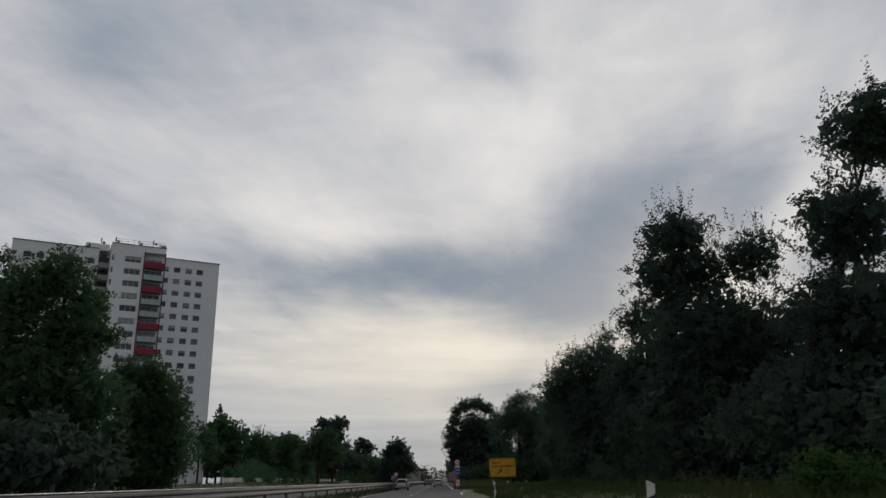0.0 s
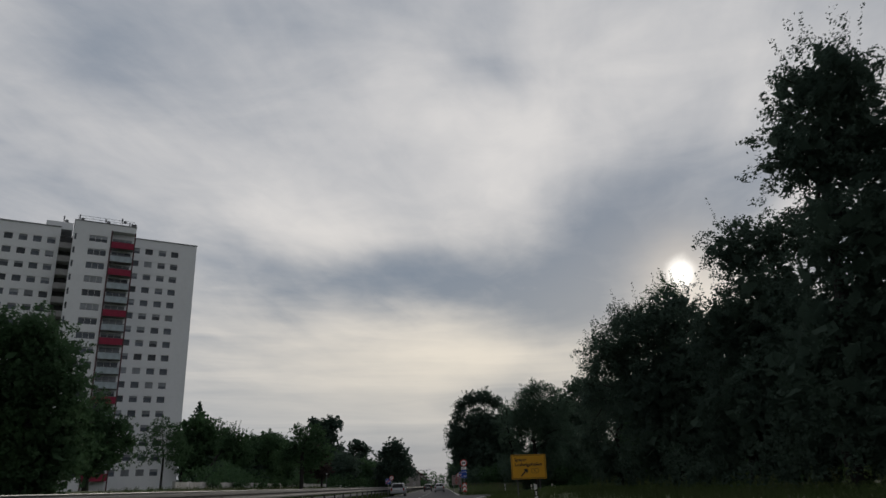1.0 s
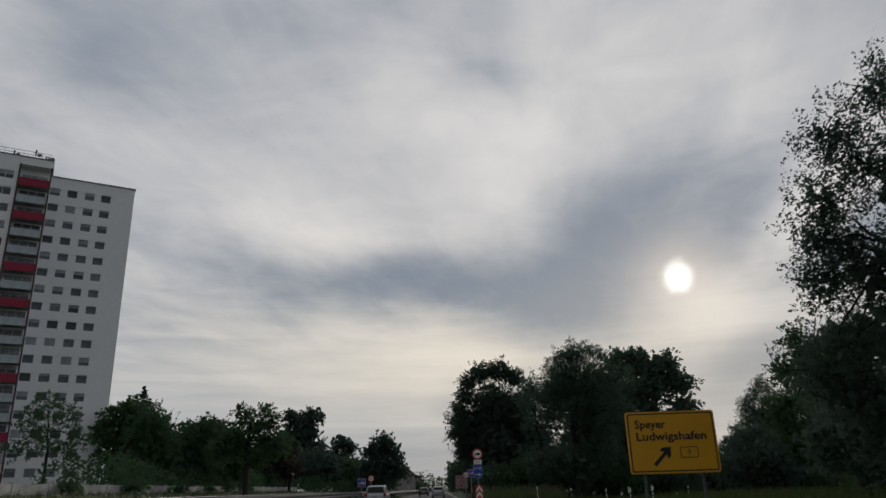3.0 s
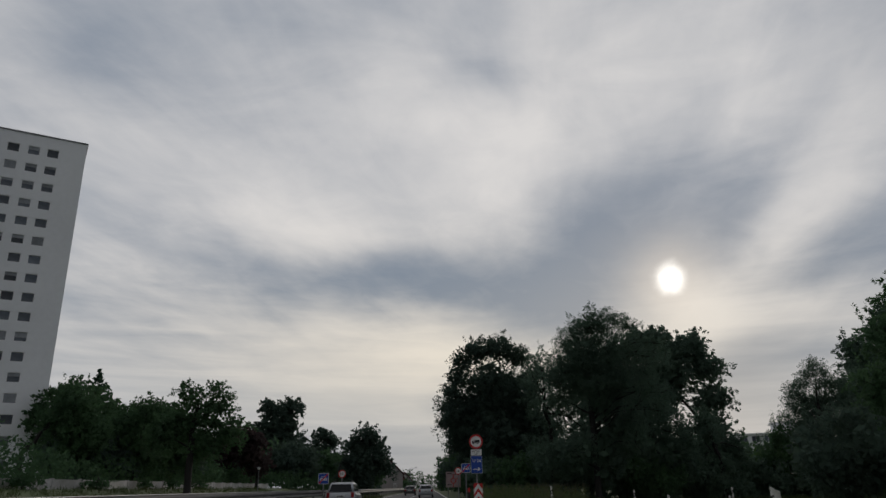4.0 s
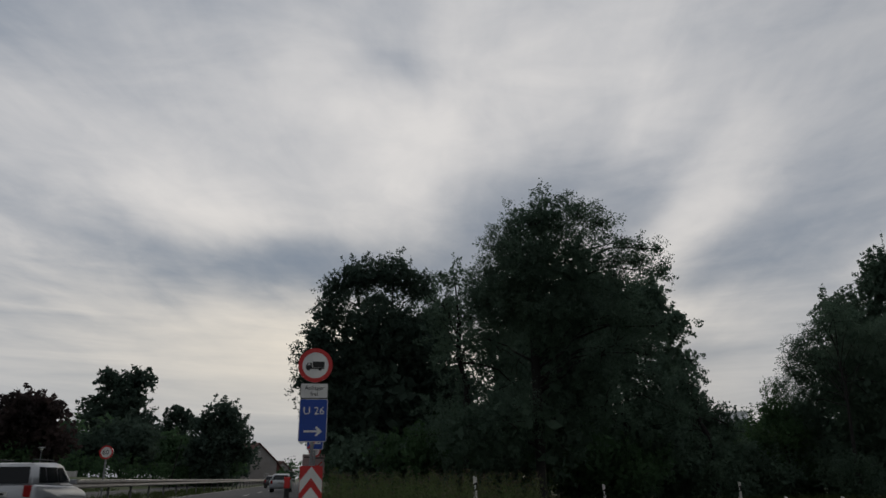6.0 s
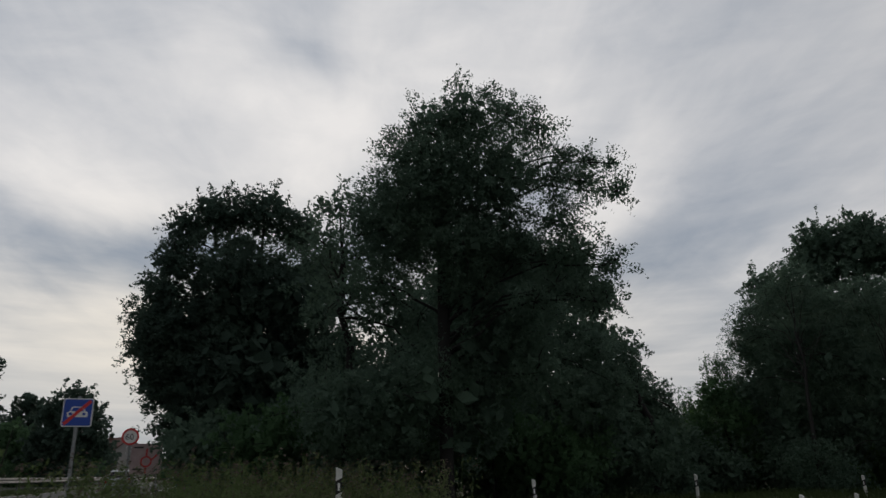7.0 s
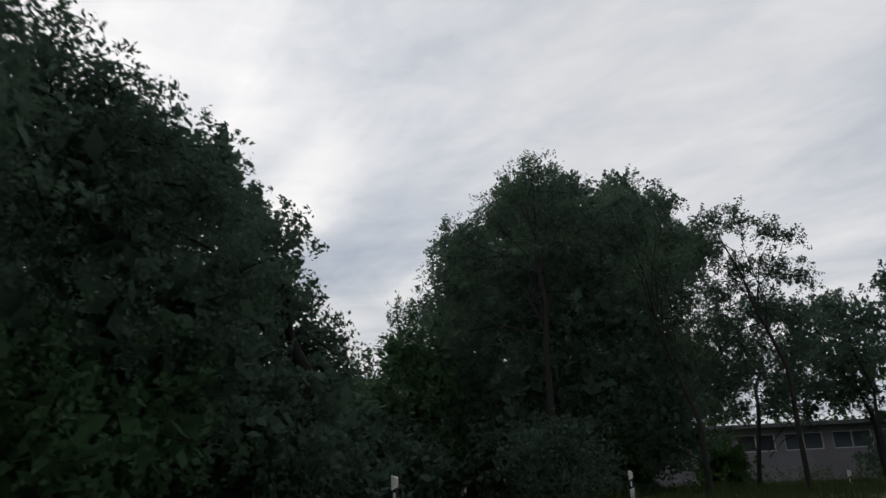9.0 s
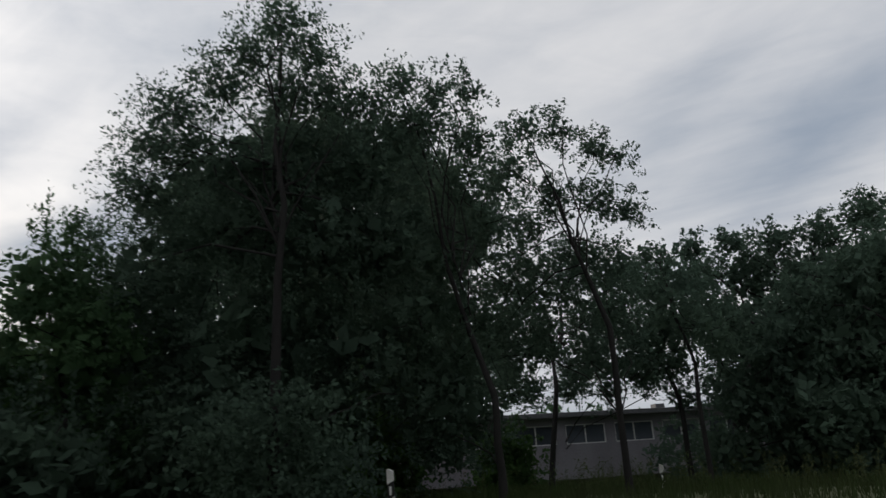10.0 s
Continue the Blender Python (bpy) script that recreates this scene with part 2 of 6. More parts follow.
ASPHALT = material("asphalt", (0.060, 0.060, 0.062), 0.85, second=(0.045, 0.045, 0.047), scale=0.4, fine=60, bump=0.35)
PAINT_WHITE = material("road_paint", (0.62, 0.62, 0.60), 0.7, second=(0.45, 0.45, 0.44), scale=2, fine=30)
PLASTER = material("white_plaster", (0.76, 0.78, 0.81), 0.9, second=(0.70, 0.72, 0.75), scale=0.10, fine=1.5, bump=0.04, grain=0.12)
BUILDING = material("grey_render", (0.29, 0.28, 0.32), 0.9, second=(0.23, 0.22, 0.255), scale=0.8, fine=14, bump=0.2)
WALL_DIM = material("old_garden_wall", (0.40, 0.39, 0.395), 0.9, second=(0.24, 0.245, 0.225), scale=0.6, fine=9, bump=0.3, random_by="object", spread=0.4)
CONCRETE = material("concrete", (0.36, 0.355, 0.36), 0.9, second=(0.27, 0.265, 0.27), scale=0.8, fine=14, bump=0.2)
FRAME_WHITE = material("white_frame", (0.78, 0.79, 0.80), 0.5, scale=6, bump=0, grain=0.12)
FRAME_GREY = material("grey_frame", (0.16, 0.165, 0.18), 0.5, scale=6, bump=0)
PANE = material("window_pane", (0.065, 0.078, 0.098), 0.15, second=(0.11, 0.125, 0.15), scale=0.3, fine=2, bump=0, random_by="object", spread=1.2, spec=0.35)
BLIND = material("window_blind", (0.27, 0.29, 0.32), 0.7, scale=2, bump=0, random_by="object", spread=0.6)
BALCONY_GREY = material("grey_balcony", (0.40, 0.47, 0.52), 0.55, scale=1, bump=0, grain=0.12)
BALCONY_RED = material("red_awning", (0.28, 0.020, 0.055), 0.8, second=(0.22, 0.017, 0.047), scale=1.2, bump=0.05)
DARK_EDGE = material("dark_frame", (0.075, 0.018, 0.026), 0.6)
# the stair recess's shade, put into a dark wall colour
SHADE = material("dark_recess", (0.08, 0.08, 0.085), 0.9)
STEEL = material("galvanised_steel", (0.30, 0.31, 0.32), 0.45, metal=0.7, second=(0.22, 0.23, 0.24), scale=1.5, fine=20, bump=0.05)
# darker steel for the rail below its cap, and for sign posts
RAIL = material("dark_rail", (0.11, 0.115, 0.12), 0.6, metal=0.3, second=(0.07, 0.072, 0.075), scale=0.7, fine=20, bump=0.05)
SIGN_BACK = material("sign_back", (0.35, 0.36, 0.37), 0.5, metal=0.4)
YELLOW = material("sign_yellow", (0.72, 0.36, 0.010), 0.45, second=(0.66, 0.33, 0.010), scale=1.2, fine=5, bump=0, grain=0.12)
BLACK = material("sign_black", (0.012, 0.012, 0.013), 0.5, bump=0)
WHITE = material("sign_white", (0.80, 0.80, 0.79), 0.45, scale=2, bump=0, grain=0.12)
RED = material("sign_red", (0.56, 0.030, 0.030), 0.45, second=(0.50, 0.028, 0.028), scale=2, bump=0, grain=0.12)
BLUE = material("sign_blue", (0.012, 0.062, 0.36), 0.4, second=(0.011, 0.055, 0.31), scale=2, bump=0, grain=0.12)
POST_WHITE = material("post_white", (0.74, 0.74, 0.72), 0.5, second=(0.60, 0.60, 0.57), scale=5, fine=30, bump=0.03)
POST_BLACK = material("post_black", (0.015, 0.015, 0.016), 0.5)
SILVER = material("car_silver", (0.36, 0.38, 0.41), 0.35, metal=0.3, scale=1, bump=0, coat=0.6, grain=0.12)
CAR_DARK = material("car_dark", (0.03, 0.03, 0.034), 0.3, scale=1, bump=0, coat=0.6, grain=0.12)
CAR_WHITE = material("car_white", (0.72, 0.72, 0.72), 0.3, scale=1, bump=0, coat=0.5, grain=0.12)
CAR_GLASS = material("car_glass", (0.008, 0.010, 0.013), 0.1, scale=1, bump=0, spec=0.2)
TRIM = material("black_plastic", (0.02, 0.02, 0.021), 0.6, bump=0)
RUBBER = material("rubber", (0.018, 0.018, 0.019), 0.85)
TAIL = material("tail_light", (0.30, 0.015, 0.015), 0.2, bump=0)
LAMP_GLASS = material("head_light", (0.6, 0.6, 0.6), 0.1, bump=0)
LIT = material("lit_headlamp", (1.0, 0.95, 0.85), 0.2, bump=0, emit=6.0)
FADED = material("faded_sign", (0.46, 0.35, 0.34), 0.6, second=(0.36, 0.26, 0.26), scale=2, bump=0)
PLATE = material("number_plate", (0.68, 0.68, 0.66), 0.5, bump=0)
ROOF_RED = material("roof_tile", (0.10, 0.045, 0.038), 0.85, scale=1, fine=8, bump=0.3)
HOUSE_WALL = material("house_render", (0.30, 0.28, 0.27), 0.9, scale=0.3)
BRICK_RED = material("red_render", (0.16, 0.05, 0.045), 0.9, scale=0.4)


# ---- mesh helpers ----
def mesh_object(name, verts, faces, mats, parent=None, label="", idx=None, smooth=False):
    me = bpy.data.meshes.new(name)
    me.from_pydata([tuple(v) for v in verts], [], [tuple(f) for f in faces])
    for m in (mats if isinstance(mats, (list, tuple)) else [mats]):
        me.materials.append(m)
    if idx is not None:
        me.polygons.foreach_set("material_index", idx)
    if smooth:
        me.polygons.foreach_set("use_smooth", [True] * len(me.polygons))
    me.update()
    ob = new(name, me)
    if parent is not None:
        ob.parent = parent
    if label:
        tagged(ob, label)
    return ob


def part(name, bm, mat, parent, label="", smooth=False):
    me = bpy.data.meshes.new(name)
    bm.to_mesh(me)
    bm.free()
    me.materials.append(mat)
    if smooth:
        me.polygons.foreach_set("use_smooth", [True] * len(me.polygons))
    ob = new(name, me)
    ob.parent = parent
    if label:
        tagged(ob, label)
    return ob


def share(name, mesh, parent, m):
    ob = new(name, mesh)
    ob.parent = parent
    ob.matrix_basis = m
    return ob


def box(bm, x0, x1, y0, y1, z0, z1, bevel=0.0):
    r = bmesh.ops.create_cube(bm, size=1.0)
    for v in r["verts"]:
        v.co = Vector((x0 + (v.co.x + 0.5) * (x1 - x0), y0 + (v.co.y + 0.5) * (y1 - y0), z0 + (v.co.z + 0.5) * (z1 - z0)))
    if bevel:
        edges = list({e for v in r["verts"] for e in v.link_edges})
        bmesh.ops.bevel(bm, geom=edges, offset=bevel, segments=2, affect="EDGES", profile=0.6)
    return bm


def boxes(*lots, bevel=0.0):
    bm = bmesh.new()
    for b in lots:
        box(bm, *b, bevel=bevel)
    return bm


def tube(bm, a, b, r0, r1=None, n=10):
    """A tapered rod from a to b."""
    r1 = r0 if r1 is None else r1
    a, b = Vector(a), Vector(b)
    r = bmesh.ops.create_cone(bm, cap_ends=True, segments=n, radius1=r0, radius2=r1, depth=1.0)
    q = (b - a).to_track_quat("Z", "Y").to_matrix().to_4x4()
    m = Matrix.Translation((a + b) / 2) @ q @ Matrix.Diagonal((1, 1, (b - a).length, 1))
    bmesh.ops.transform(bm, matrix=m, verts=r["verts"])
    return bm


def plate(bm, pts, y0, y1):
    """A flat shape in the x-z plane, from y0 (front) to y1."""
    lo = [bm.verts.new((x, y0, z)) for x, z in pts]
    hi = [bm.verts.new((x, y1, z)) for x, z in pts]
    bm.faces.new(lo)
    bm.faces.new(hi[::-1])
    for k in range(len(pts)):
        j = (k + 1) % len(pts)
        bm.faces.new((lo[j], lo[k], hi[k], hi[j]))
    return bm


def rounded(w, h, r, cx=0.0, cz=0.0, n=5):
    pts = []
    for sx, sz, a0 in ((1, 1, 0), (-1, 1, 90), (-1, -1, 180), (1, -1, 270)):
        for k in range(n + 1):
            a = radians(a0 + 90 * k / n)
            pts.append((cx + sx * (w / 2 - r) + r * math.cos(a), cz + sz * (h / 2 - r) + r * math.sin(a)))
    return pts


def circle(r, cx=0.0, cz=0.0, n=40):
    return [(cx + r * math.cos(2 * math.pi * k / n), cz + r * math.sin(2 * math.pi * k / n)) for k in range(n)]


def text_part(name, words, size, mat, parent, x, y, z, depth=0.004, wide=1.0, weight=0.0):
    """Raised lettering that faces -y."""
    cu = bpy.data.curves.new(name, "FONT")
    cu.body, cu.size, cu.extrude, cu.resolution_u = words, size, depth, 2
    cu.offset = weight * size
    cu.align_x, cu.align_y = "LEFT", "BOTTOM_BASELINE"
    tmp = new(name + "_curve", cu)
    me = bpy.data.meshes.new_from_object(tmp)
    bpy.data.objects.remove(tmp)
    bpy.data.curves.remove(cu)
    me.materials.clear()
    me.materials.append(mat)
    ob = new(name, me)
    ob.parent = parent
    ob.matrix_basis = pose(x, y, z, 90, 0, 0) @ Matrix.Diagonal((wide, 1, 1, 1))
    return ob


def thing(name, x, y, z, turn=0.0, label="", category="", group="", kind=""):
    ob = new(name)
    ob.empty_display_size = 0.3
    ob.matrix_basis = pose(x, y, z, 0, 0, turn)
    return tagged(ob, label, category, group, kind)


def smooth01(v):
    v = min(1.0, max(0.0, v))
    return v * v * (3 - 2 * v)


# ---- the ground ----
def ramp_x(y):
    """The exit ramp's middle line, while it still runs ahead."""
    k = max(0.0, y - 62.0)
    return -0.45 + 0.0036 * k ** 2 + 0.000022 * k ** 3.0


def height(x, y):
    bank = 0.50 * smooth01((x - 3.4 - max(0, (y - 62)) * 0.12) / 3.0) * (1 - smooth01((y - 70) / 14)) * smooth01((y + 40) / 30)
    drop = -0.42 * smooth01((x - 4) / 18) * smooth01((y - 88) / 14)
    hollow = -0.5 * smooth01((x - 38) / 12) * smooth01((y - 95) / 15)
    left = 0.12 * smooth01((-6.6 - x) / 1.2) + 1.35 * smooth01((-17.6 - x) / 7.0) * smooth01((y - 20) / 60)
    rough = 0.05 * noise.noise(Vector((x * 0.25, y * 0.25, 0))) if abs(x) < 70 and y < 260 else 0.0
    flat = 1.0 if (x > 3.5 or x < -7.0) else 0.0
    return bank + drop + hollow + left + rough * flat * (0 if 0 < y - 60 and x < 28 and y > 84 else 1)


def axis(a, b, fine, lo, hi):
    inner = list(np.arange(a, b + fine * 0.5, fine))
    out, step, v = [], fine, a
    while v > lo:
        step *= 1.5
        v -= step
        out.append(v)
    out2, step, v = [], fine, inner[-1]
    while v < hi:
        step *= 1.5
        v += step
        out2.append(v)
    return [float(q) for q in out[::-1] + inner + out2]


def build_ground():
    xs, ys = axis(-46, 62, 1.0, -2600, 2600), axis(-20, 180, 1.25, -2600, 4200)
    verts = [(x, y, height(x, y)) for y in ys for x in xs]
    w = len(xs)
    faces = [(j * w + i, j * w + i + 1, (j + 1) * w + i + 1, (j + 1) * w + i) for j in range(len(ys) - 1) for i in range(w - 1)]
    ob = mesh_object("ground", verts, faces, GRASS_GROUND, smooth=True)
    tagged(ob, "rough green grass verge with bare patches", "ground", kind="structure")


def strip(name, rows, lift, mat, label, category, parent=None):
    """A band of paving: rows of (x_left, y_left, x_right, y_right)."""
    verts, faces = [], []
    for k, (ax, ay, bx, by) in enumerate(rows):
        for f in (0.0, 0.33, 0.67, 1.0):
            x, y = ax + (bx - ax) * f, ay + (by - ay) * f
            verts.append((x, y, height(x, y) + lift))
        if k:
            for j in range(3):
                a = (k - 1) * 4 + j
                faces.append((a, a + 1, a + 5, a + 4))
    ob = mesh_object(name, verts, faces, mat, parent)
    if parent is None:
        tagged(ob, label, category, kind="structure")
    return ob


def ramp_line():
    """Points along the ramp: place and way."""
    pts = [(ramp_x(y), y) for y in np.arange(58, 94, 3.0)]
    pts += [(6.9, 96.6), (9.1, 100.5), (11.9, 104.2), (15.1, 107.4), (18.7, 110.0), (22.6, 111.7), (26.3, 112.1), (29.8, 111.2), (32.8, 108.9), (34.9, 105.5), (36, 101), (36.5, 95), (36.6, 86), (36.8, 60), (37, 20), (37, -60)]
    out = []
    for k, p in enumerate(pts):
        a, b = pts[max(0, k - 1)], pts[min(len(pts) - 1, k + 1)]
        d = Vector((b[0] - a[0], b[1] - a[1])).normalized()
        out.append((p[0], p[1], d.x, d.y))
    return out


build_ground()
ROAD_ROWS = [(-6.8, y, 1.45, y) for y in (-80, -40, 0, 40, 80, 120, 160, 200, 260, 330, 420, 600)]
strip("road", ROAD_ROWS, 0.02, ASPHALT, "grey asphalt dual carriageway lanes, worn and dry", "road")
RAMP = ramp_line()
strip("exit_ramp", [(x - 2.1 * dy, y + 2.1 * dx, x + 2.3 * dy, y - 2.3 * dx) for x, y, dx, dy in RAMP], 0.03, ASPHALT, "grey asphalt exit ramp curving away from the road", "road")
lines = thing("road_markings", 0, 0, 0, label="worn white painted lane and edge lines on asphalt", category="road marking", kind="structure")
strip("edge_line", [(-6.6, y, -6.45, y) for y in range(-80, 401, 40)], 0.028, PAINT_WHITE, "", "", lines)
strip("edge_line", [(1.15, y, 1.35, y) for y in range(96, 401, 16)], 0.034, PAINT_WHITE, "", "", lines)
strip("edge_line", [(x + 1.9 * dy, y - 1.9 * dx, x + 2.05 * dy, y - 2.05 * dx) for x, y, dx, dy in RAMP], 0.038, PAINT_WHITE, "", "", lines)
strip("edge_line", [(x - 1.9 * dy, y + 1.9 * dx, x - 1.75 * dy, y + 1.75 * dx) for x, y, dx, dy in RAMP[12:]], 0.038, PAINT_WHITE, "", "", lines)
for k in range(-4, 30):
    strip("lane_dash", [(-2.75, k * 12.0, -2.60, k * 12.0), (-2.75, k * 12.0 + 4, -2.60, k * 12.0 + 4)], 0.028, PAINT_WHITE, "", "", lines)
strip("opposite_road", [(-17.2, y, -9.6, y) for y in range(-80, 601, 40)], 0.02, ASPHALT, "grey asphalt of the opposite carriageway", "road")

# ---- trees ----
def leaf_cloud(rng, centres, radii, sprays, per, length, size, shell=(0.62, 1.0), squash=0.9, low_z=-9.0):
    """Leaf quads along drooping twigs on the skins of soft balls; returns corner array (n, 4, 3)."""
    out = []
    for c, r in zip(centres, radii):
        n = max(8, int(sprays * r * r * (0.42 if c[2] < low_z else 0.86)))
        d = rng.normal(size=(n, 3))
        d /= np.linalg.norm(d, axis=1)[:, None]
        lump = 1 + 0.15 * np.sin(d[:, :1] * 5 + c[0]) * np.cos(d[:, 1:2] * 4 + c[1]) + 0.1 * np.sin(d[:, 2:] * 7 + c[2])
        k = rng.uniform(shell[0], shell[1], (n, 1)) * r * lump
        p = np.array(c) + d * k * np.array([1, 1, squash])
        way = d * 0.9 + rng.normal(size=(n, 3)) * 0.55 + np.array([0, 0, 0.12])
        way /= np.linalg.norm(way, axis=1)[:, None]
        m = n * per
        u = rng.uniform(0, 1, (m, 1))
        ln = np.repeat(rng.uniform(0.5, 1.25, (n, 1)) * length, per, axis=0)
        q = np.repeat(p, per, axis=0) + np.repeat(way, per, axis=0) * u * ln
        q[:, 2:] -= 0.22 * u * u * ln
        q += rng.normal(size=(m, 3)) * length * 0.20 * (1.15 - 0.75 * u)
        out.append(q)
    pts = np.concatenate(out)
    return quads(rng, pts, size)


def quads(rng, pts, size, stretch=1.7):
    m = len(pts)
    a = rng.normal(size=(m, 3))
    a[:, 2] -= 0.35
    a /= np.linalg.norm(a, axis=1)[:, None]
    b = np.cross(a, rng.normal(size=(m, 3)))
    b /= np.linalg.norm(b, axis=1)[:, None] + 1e-9
    s = size * rng.uniform(0.6, 1.35, (m, 1))
    a, b = a * s * stretch / 2, b * s / 2
    return np.stack([pts - a, pts - b * 0.9 + a * 0.1, pts + a, pts + b * 0.9 + a * 0.1], axis=1)


def leaf_mesh(name, corners, mat, parent, label=""):
    n = len(corners)
    me = bpy.data.meshes.new(name)
    me.vertices.add(n * 4)
    me.vertices.foreach_set("co", corners.astype(np.float32).ravel())
    me.loops.add(n * 4)
    me.loops.foreach_set("vertex_index", np.arange(n * 4, dtype=np.int32))
    me.polygons.add(n)
    me.polygons.foreach_set("loop_start", np.arange(0, n * 4, 4, dtype=np.int32))
    me.polygons.foreach_set("loop_total", np.full(n, 4, dtype=np.int32))
    me.materials.append(mat)
    me.update(calc_edges=True)
    ob = new(name, me)
    if parent is not None:
        ob.parent = parent
    if label:
        tagged(ob, label)
    return ob


def loft(bm, pts, radii, sides):
    """One seamless bark tube through a row of points."""
    rings = []
    for k, (p, r) in enumerate(zip(pts, radii)):
        d = (pts[min(k + 1, len(pts) - 1)] - pts[max(k - 1, 0)]).normalized()
        u = d.orthogonal().normalized() if abs(d.z) < 0.9 else Vector((1, 0, 0))
        v = d.cross(u).normalized()
        u = v.cross(d)
        rings.append([bm.verts.new(p + u * (r * math.cos(2 * math.pi * i / sides)) + v * (r * math.sin(2 * math.pi * i / sides))) for i in range(sides)])
    for lo, hi in zip(rings, rings[1:]):
        for i in range(sides):
            j = (i + 1) % sides
            bm.faces.new((lo[i], lo[j], hi[j], hi[i]))
    bm.faces.new(rings[-1])
    return bm


def limb(bm, rng, a, b, r0, r1, bends=4, wander=0.12, arch=0.0):
    a, b = Vector(a), Vector(b)
    pts, radii = [a], [r0]
    for k in range(1, bends + 1):
        f = k / bends
        p = a.lerp(b, f)
        if k < bends:
            w = (b - a).length * wander
            p += Vector((rng.uniform(-w, w), rng.uniform(-w, w), rng.uniform(-w, w) * 0.4 + arch * (b - a).length * math.sin(math.pi * f)))
        pts.append(p)
        radii.append(r0 + (r1 - r0) * f)
    return loft(bm, pts, radii, 10 if r0 > 0.1 else 5)


def tree(x, y, lobes, label, straight=False, leaf=0.115, clumps=24, per=21, spread=0.62, trunk=0.22, mat=None, seed=1, shoots=0, low=0.0, fill=1.0, name="tree", category="tree", group="", lean=(0, 0)):
    """A broadleaved tree: tapered trunk, limbs to each bough, and a crown of leaf clumps."""
    rng = np.random.default_rng(seed)
    z0 = height(x, y)
    ob = thing(name, x, y, z0 - 0.05, label=label, category=category, group=group)
    centres = [(l[0], l[1], l[2] - z0) for l in lobes]
    radii = [l[3] for l in lobes]
    top = max(c[2] for c in centres)
    bm = bmesh.new()
    fork = max(0.8, min(top * 0.42, min(c[2] for c in centres) + 0.8))
    foot = (lean[0], lean[1], 0)
    main = max(range(len(lobes)), key=lambda i: centres[i][2])
    crest = Vector(centres[main])
    if straight:
        fork, crest = top * 0.62, Vector((0.3, 0.1, top * 0.9))
    knee = Vector((lean[0] * 0.2, lean[1] * 0.2, fork))
    stem, width = [Vector(foot), Vector(foot) * 0.95 + Vector((0, 0, 0.3)), Vector(foot) * 0.85 + Vector((0, 0, 0.8))], [trunk * 1.5, trunk * 1.15, trunk]
    for f in (0.35, 0.7, 1.0):
        stem.append(stem[2].lerp(knee, f) + Vector((rng.uniform(-0.04, 0.04), rng.uniform(-0.04, 0.04), 0)))
        width.append(trunk * (1 - 0.15 * f))
    for f in (0.2, 0.4, 0.6, 0.8, 1.0):
        w = 0.05 * (crest - knee).length * (1 - f)
        stem.append(knee.lerp(crest, f) + Vector((rng.uniform(-w, w), rng.uniform(-w, w), 0)))
        width.append(trunk * (0.85 - 0.75 * f))
    loft(bm, stem, width, 12)
    part("trunk", bm, BARK, ob, smooth=True)
    for c, r in zip(centres, radii):
        bm = bmesh.new()
        f = rng.uniform(0.35, 0.8)
        s = Vector((lean[0] * 0.2, lean[1] * 0.2, fork)).lerp(crest, f * 0.7) if c[2] > fork else Vector((0, 0, max(0.5, c[2] * (0.8 if straight else 0.5))))
        limb(bm, rng, s, c, trunk * 0.27, trunk * 0.09, 5, 0.06, 0.12)
        for _ in range(5 if name == "tree" else 2):
            d = Vector(rng.normal(size=3)).normalized()
            limb(bm, rng, c, Vector(c) + d * r * 0.95, trunk * 0.14, 0.012, 3 if name == "tree" else 2, 0.12)
        part("limb" if name == "tree" else "stem", bm, BARK, ob, smooth=True)
    q = [leaf_cloud(rng, centres, radii, clumps, per, spread, leaf, low_z=top * 0.42 if name == "tree" else -9.0)]
    if fill:
        # the shaded heart of each bough, closed by broad overlapping sprays
        inner, broad = [], min(0.5, leaf * 1.6 if name == "tree" else max(0.19, leaf * 1.7))
        for c, r in zip(centres, radii):
            d = rng.normal(size=(int(4.6 / broad ** 2 * fill * r * r) + 6, 3))
            d *= rng.uniform(0.25, 0.76, (len(d), 1)) / np.linalg.norm(d, axis=1)[:, None]
            inner.append(np.array(c) + d * r * np.array([1, 1, 0.9]))
        q.append(quads(rng, np.concatenate(inner), broad))
        # and, deep inside the larger boughs, overlapping leaf masses that no sky shows through
        deep = [(c, r) for c, r in zip(centres, radii) if r > 1.15 and fill > 0.45]
        for c, r in deep:
            d = rng.normal(size=(30 + int(40 * r * r), 3))
            d *= 0.8 * rng.uniform(0.0, 1.0, (len(d), 1)) ** 0.4 / np.linalg.norm(d, axis=1)[:, None]
            q.append(quads(rng, np.array(c) + d * r * np.array([1, 1, 0.9]), min(0.5, r * 0.2), 1.5))
    if low:
        n = int(26 * low)
        a = rng.uniform(0, 2 * math.pi, n)
        rr = rng.uniform(0.3, 1.15, n) * radii[-1]
        lc = [(math.cos(i) * j, math.sin(i) * j, rng.uniform(0.3, 2.2)) for i, j in zip(a, rr)]
        q.append(leaf_cloud(rng, lc, [rng.uniform(0.5, 0.9) for _ in lc], clumps * 0.6, 12, spread, leaf * 1.3, shell=(0.1, 0.95)))
    if shoots:
        sp = []
        for _ in range(shoots):
            i = int(rng.integers(len(centres)))
            d = rng.normal(size=3)
            d[2] = abs(d[2]) + 1.2
            d /= np.linalg.norm(d)
            a = np.array(centres[i]) + d * radii[i] * 0.8
            up = np.array([d[0] * 0.35, d[1] * 0.35, 1.0])
            n = int(rng.integers(16, 30))
            t = np.linspace(0, rng.uniform(0.9, 1.8) * min(1.0, radii[i] * 0.6), n)[:, None]
            sp.append(a + up * t + rng.normal(size=(n, 3)) * 0.06)
        q.append(quads(rng, np.concatenate(sp), leaf * 0.95))
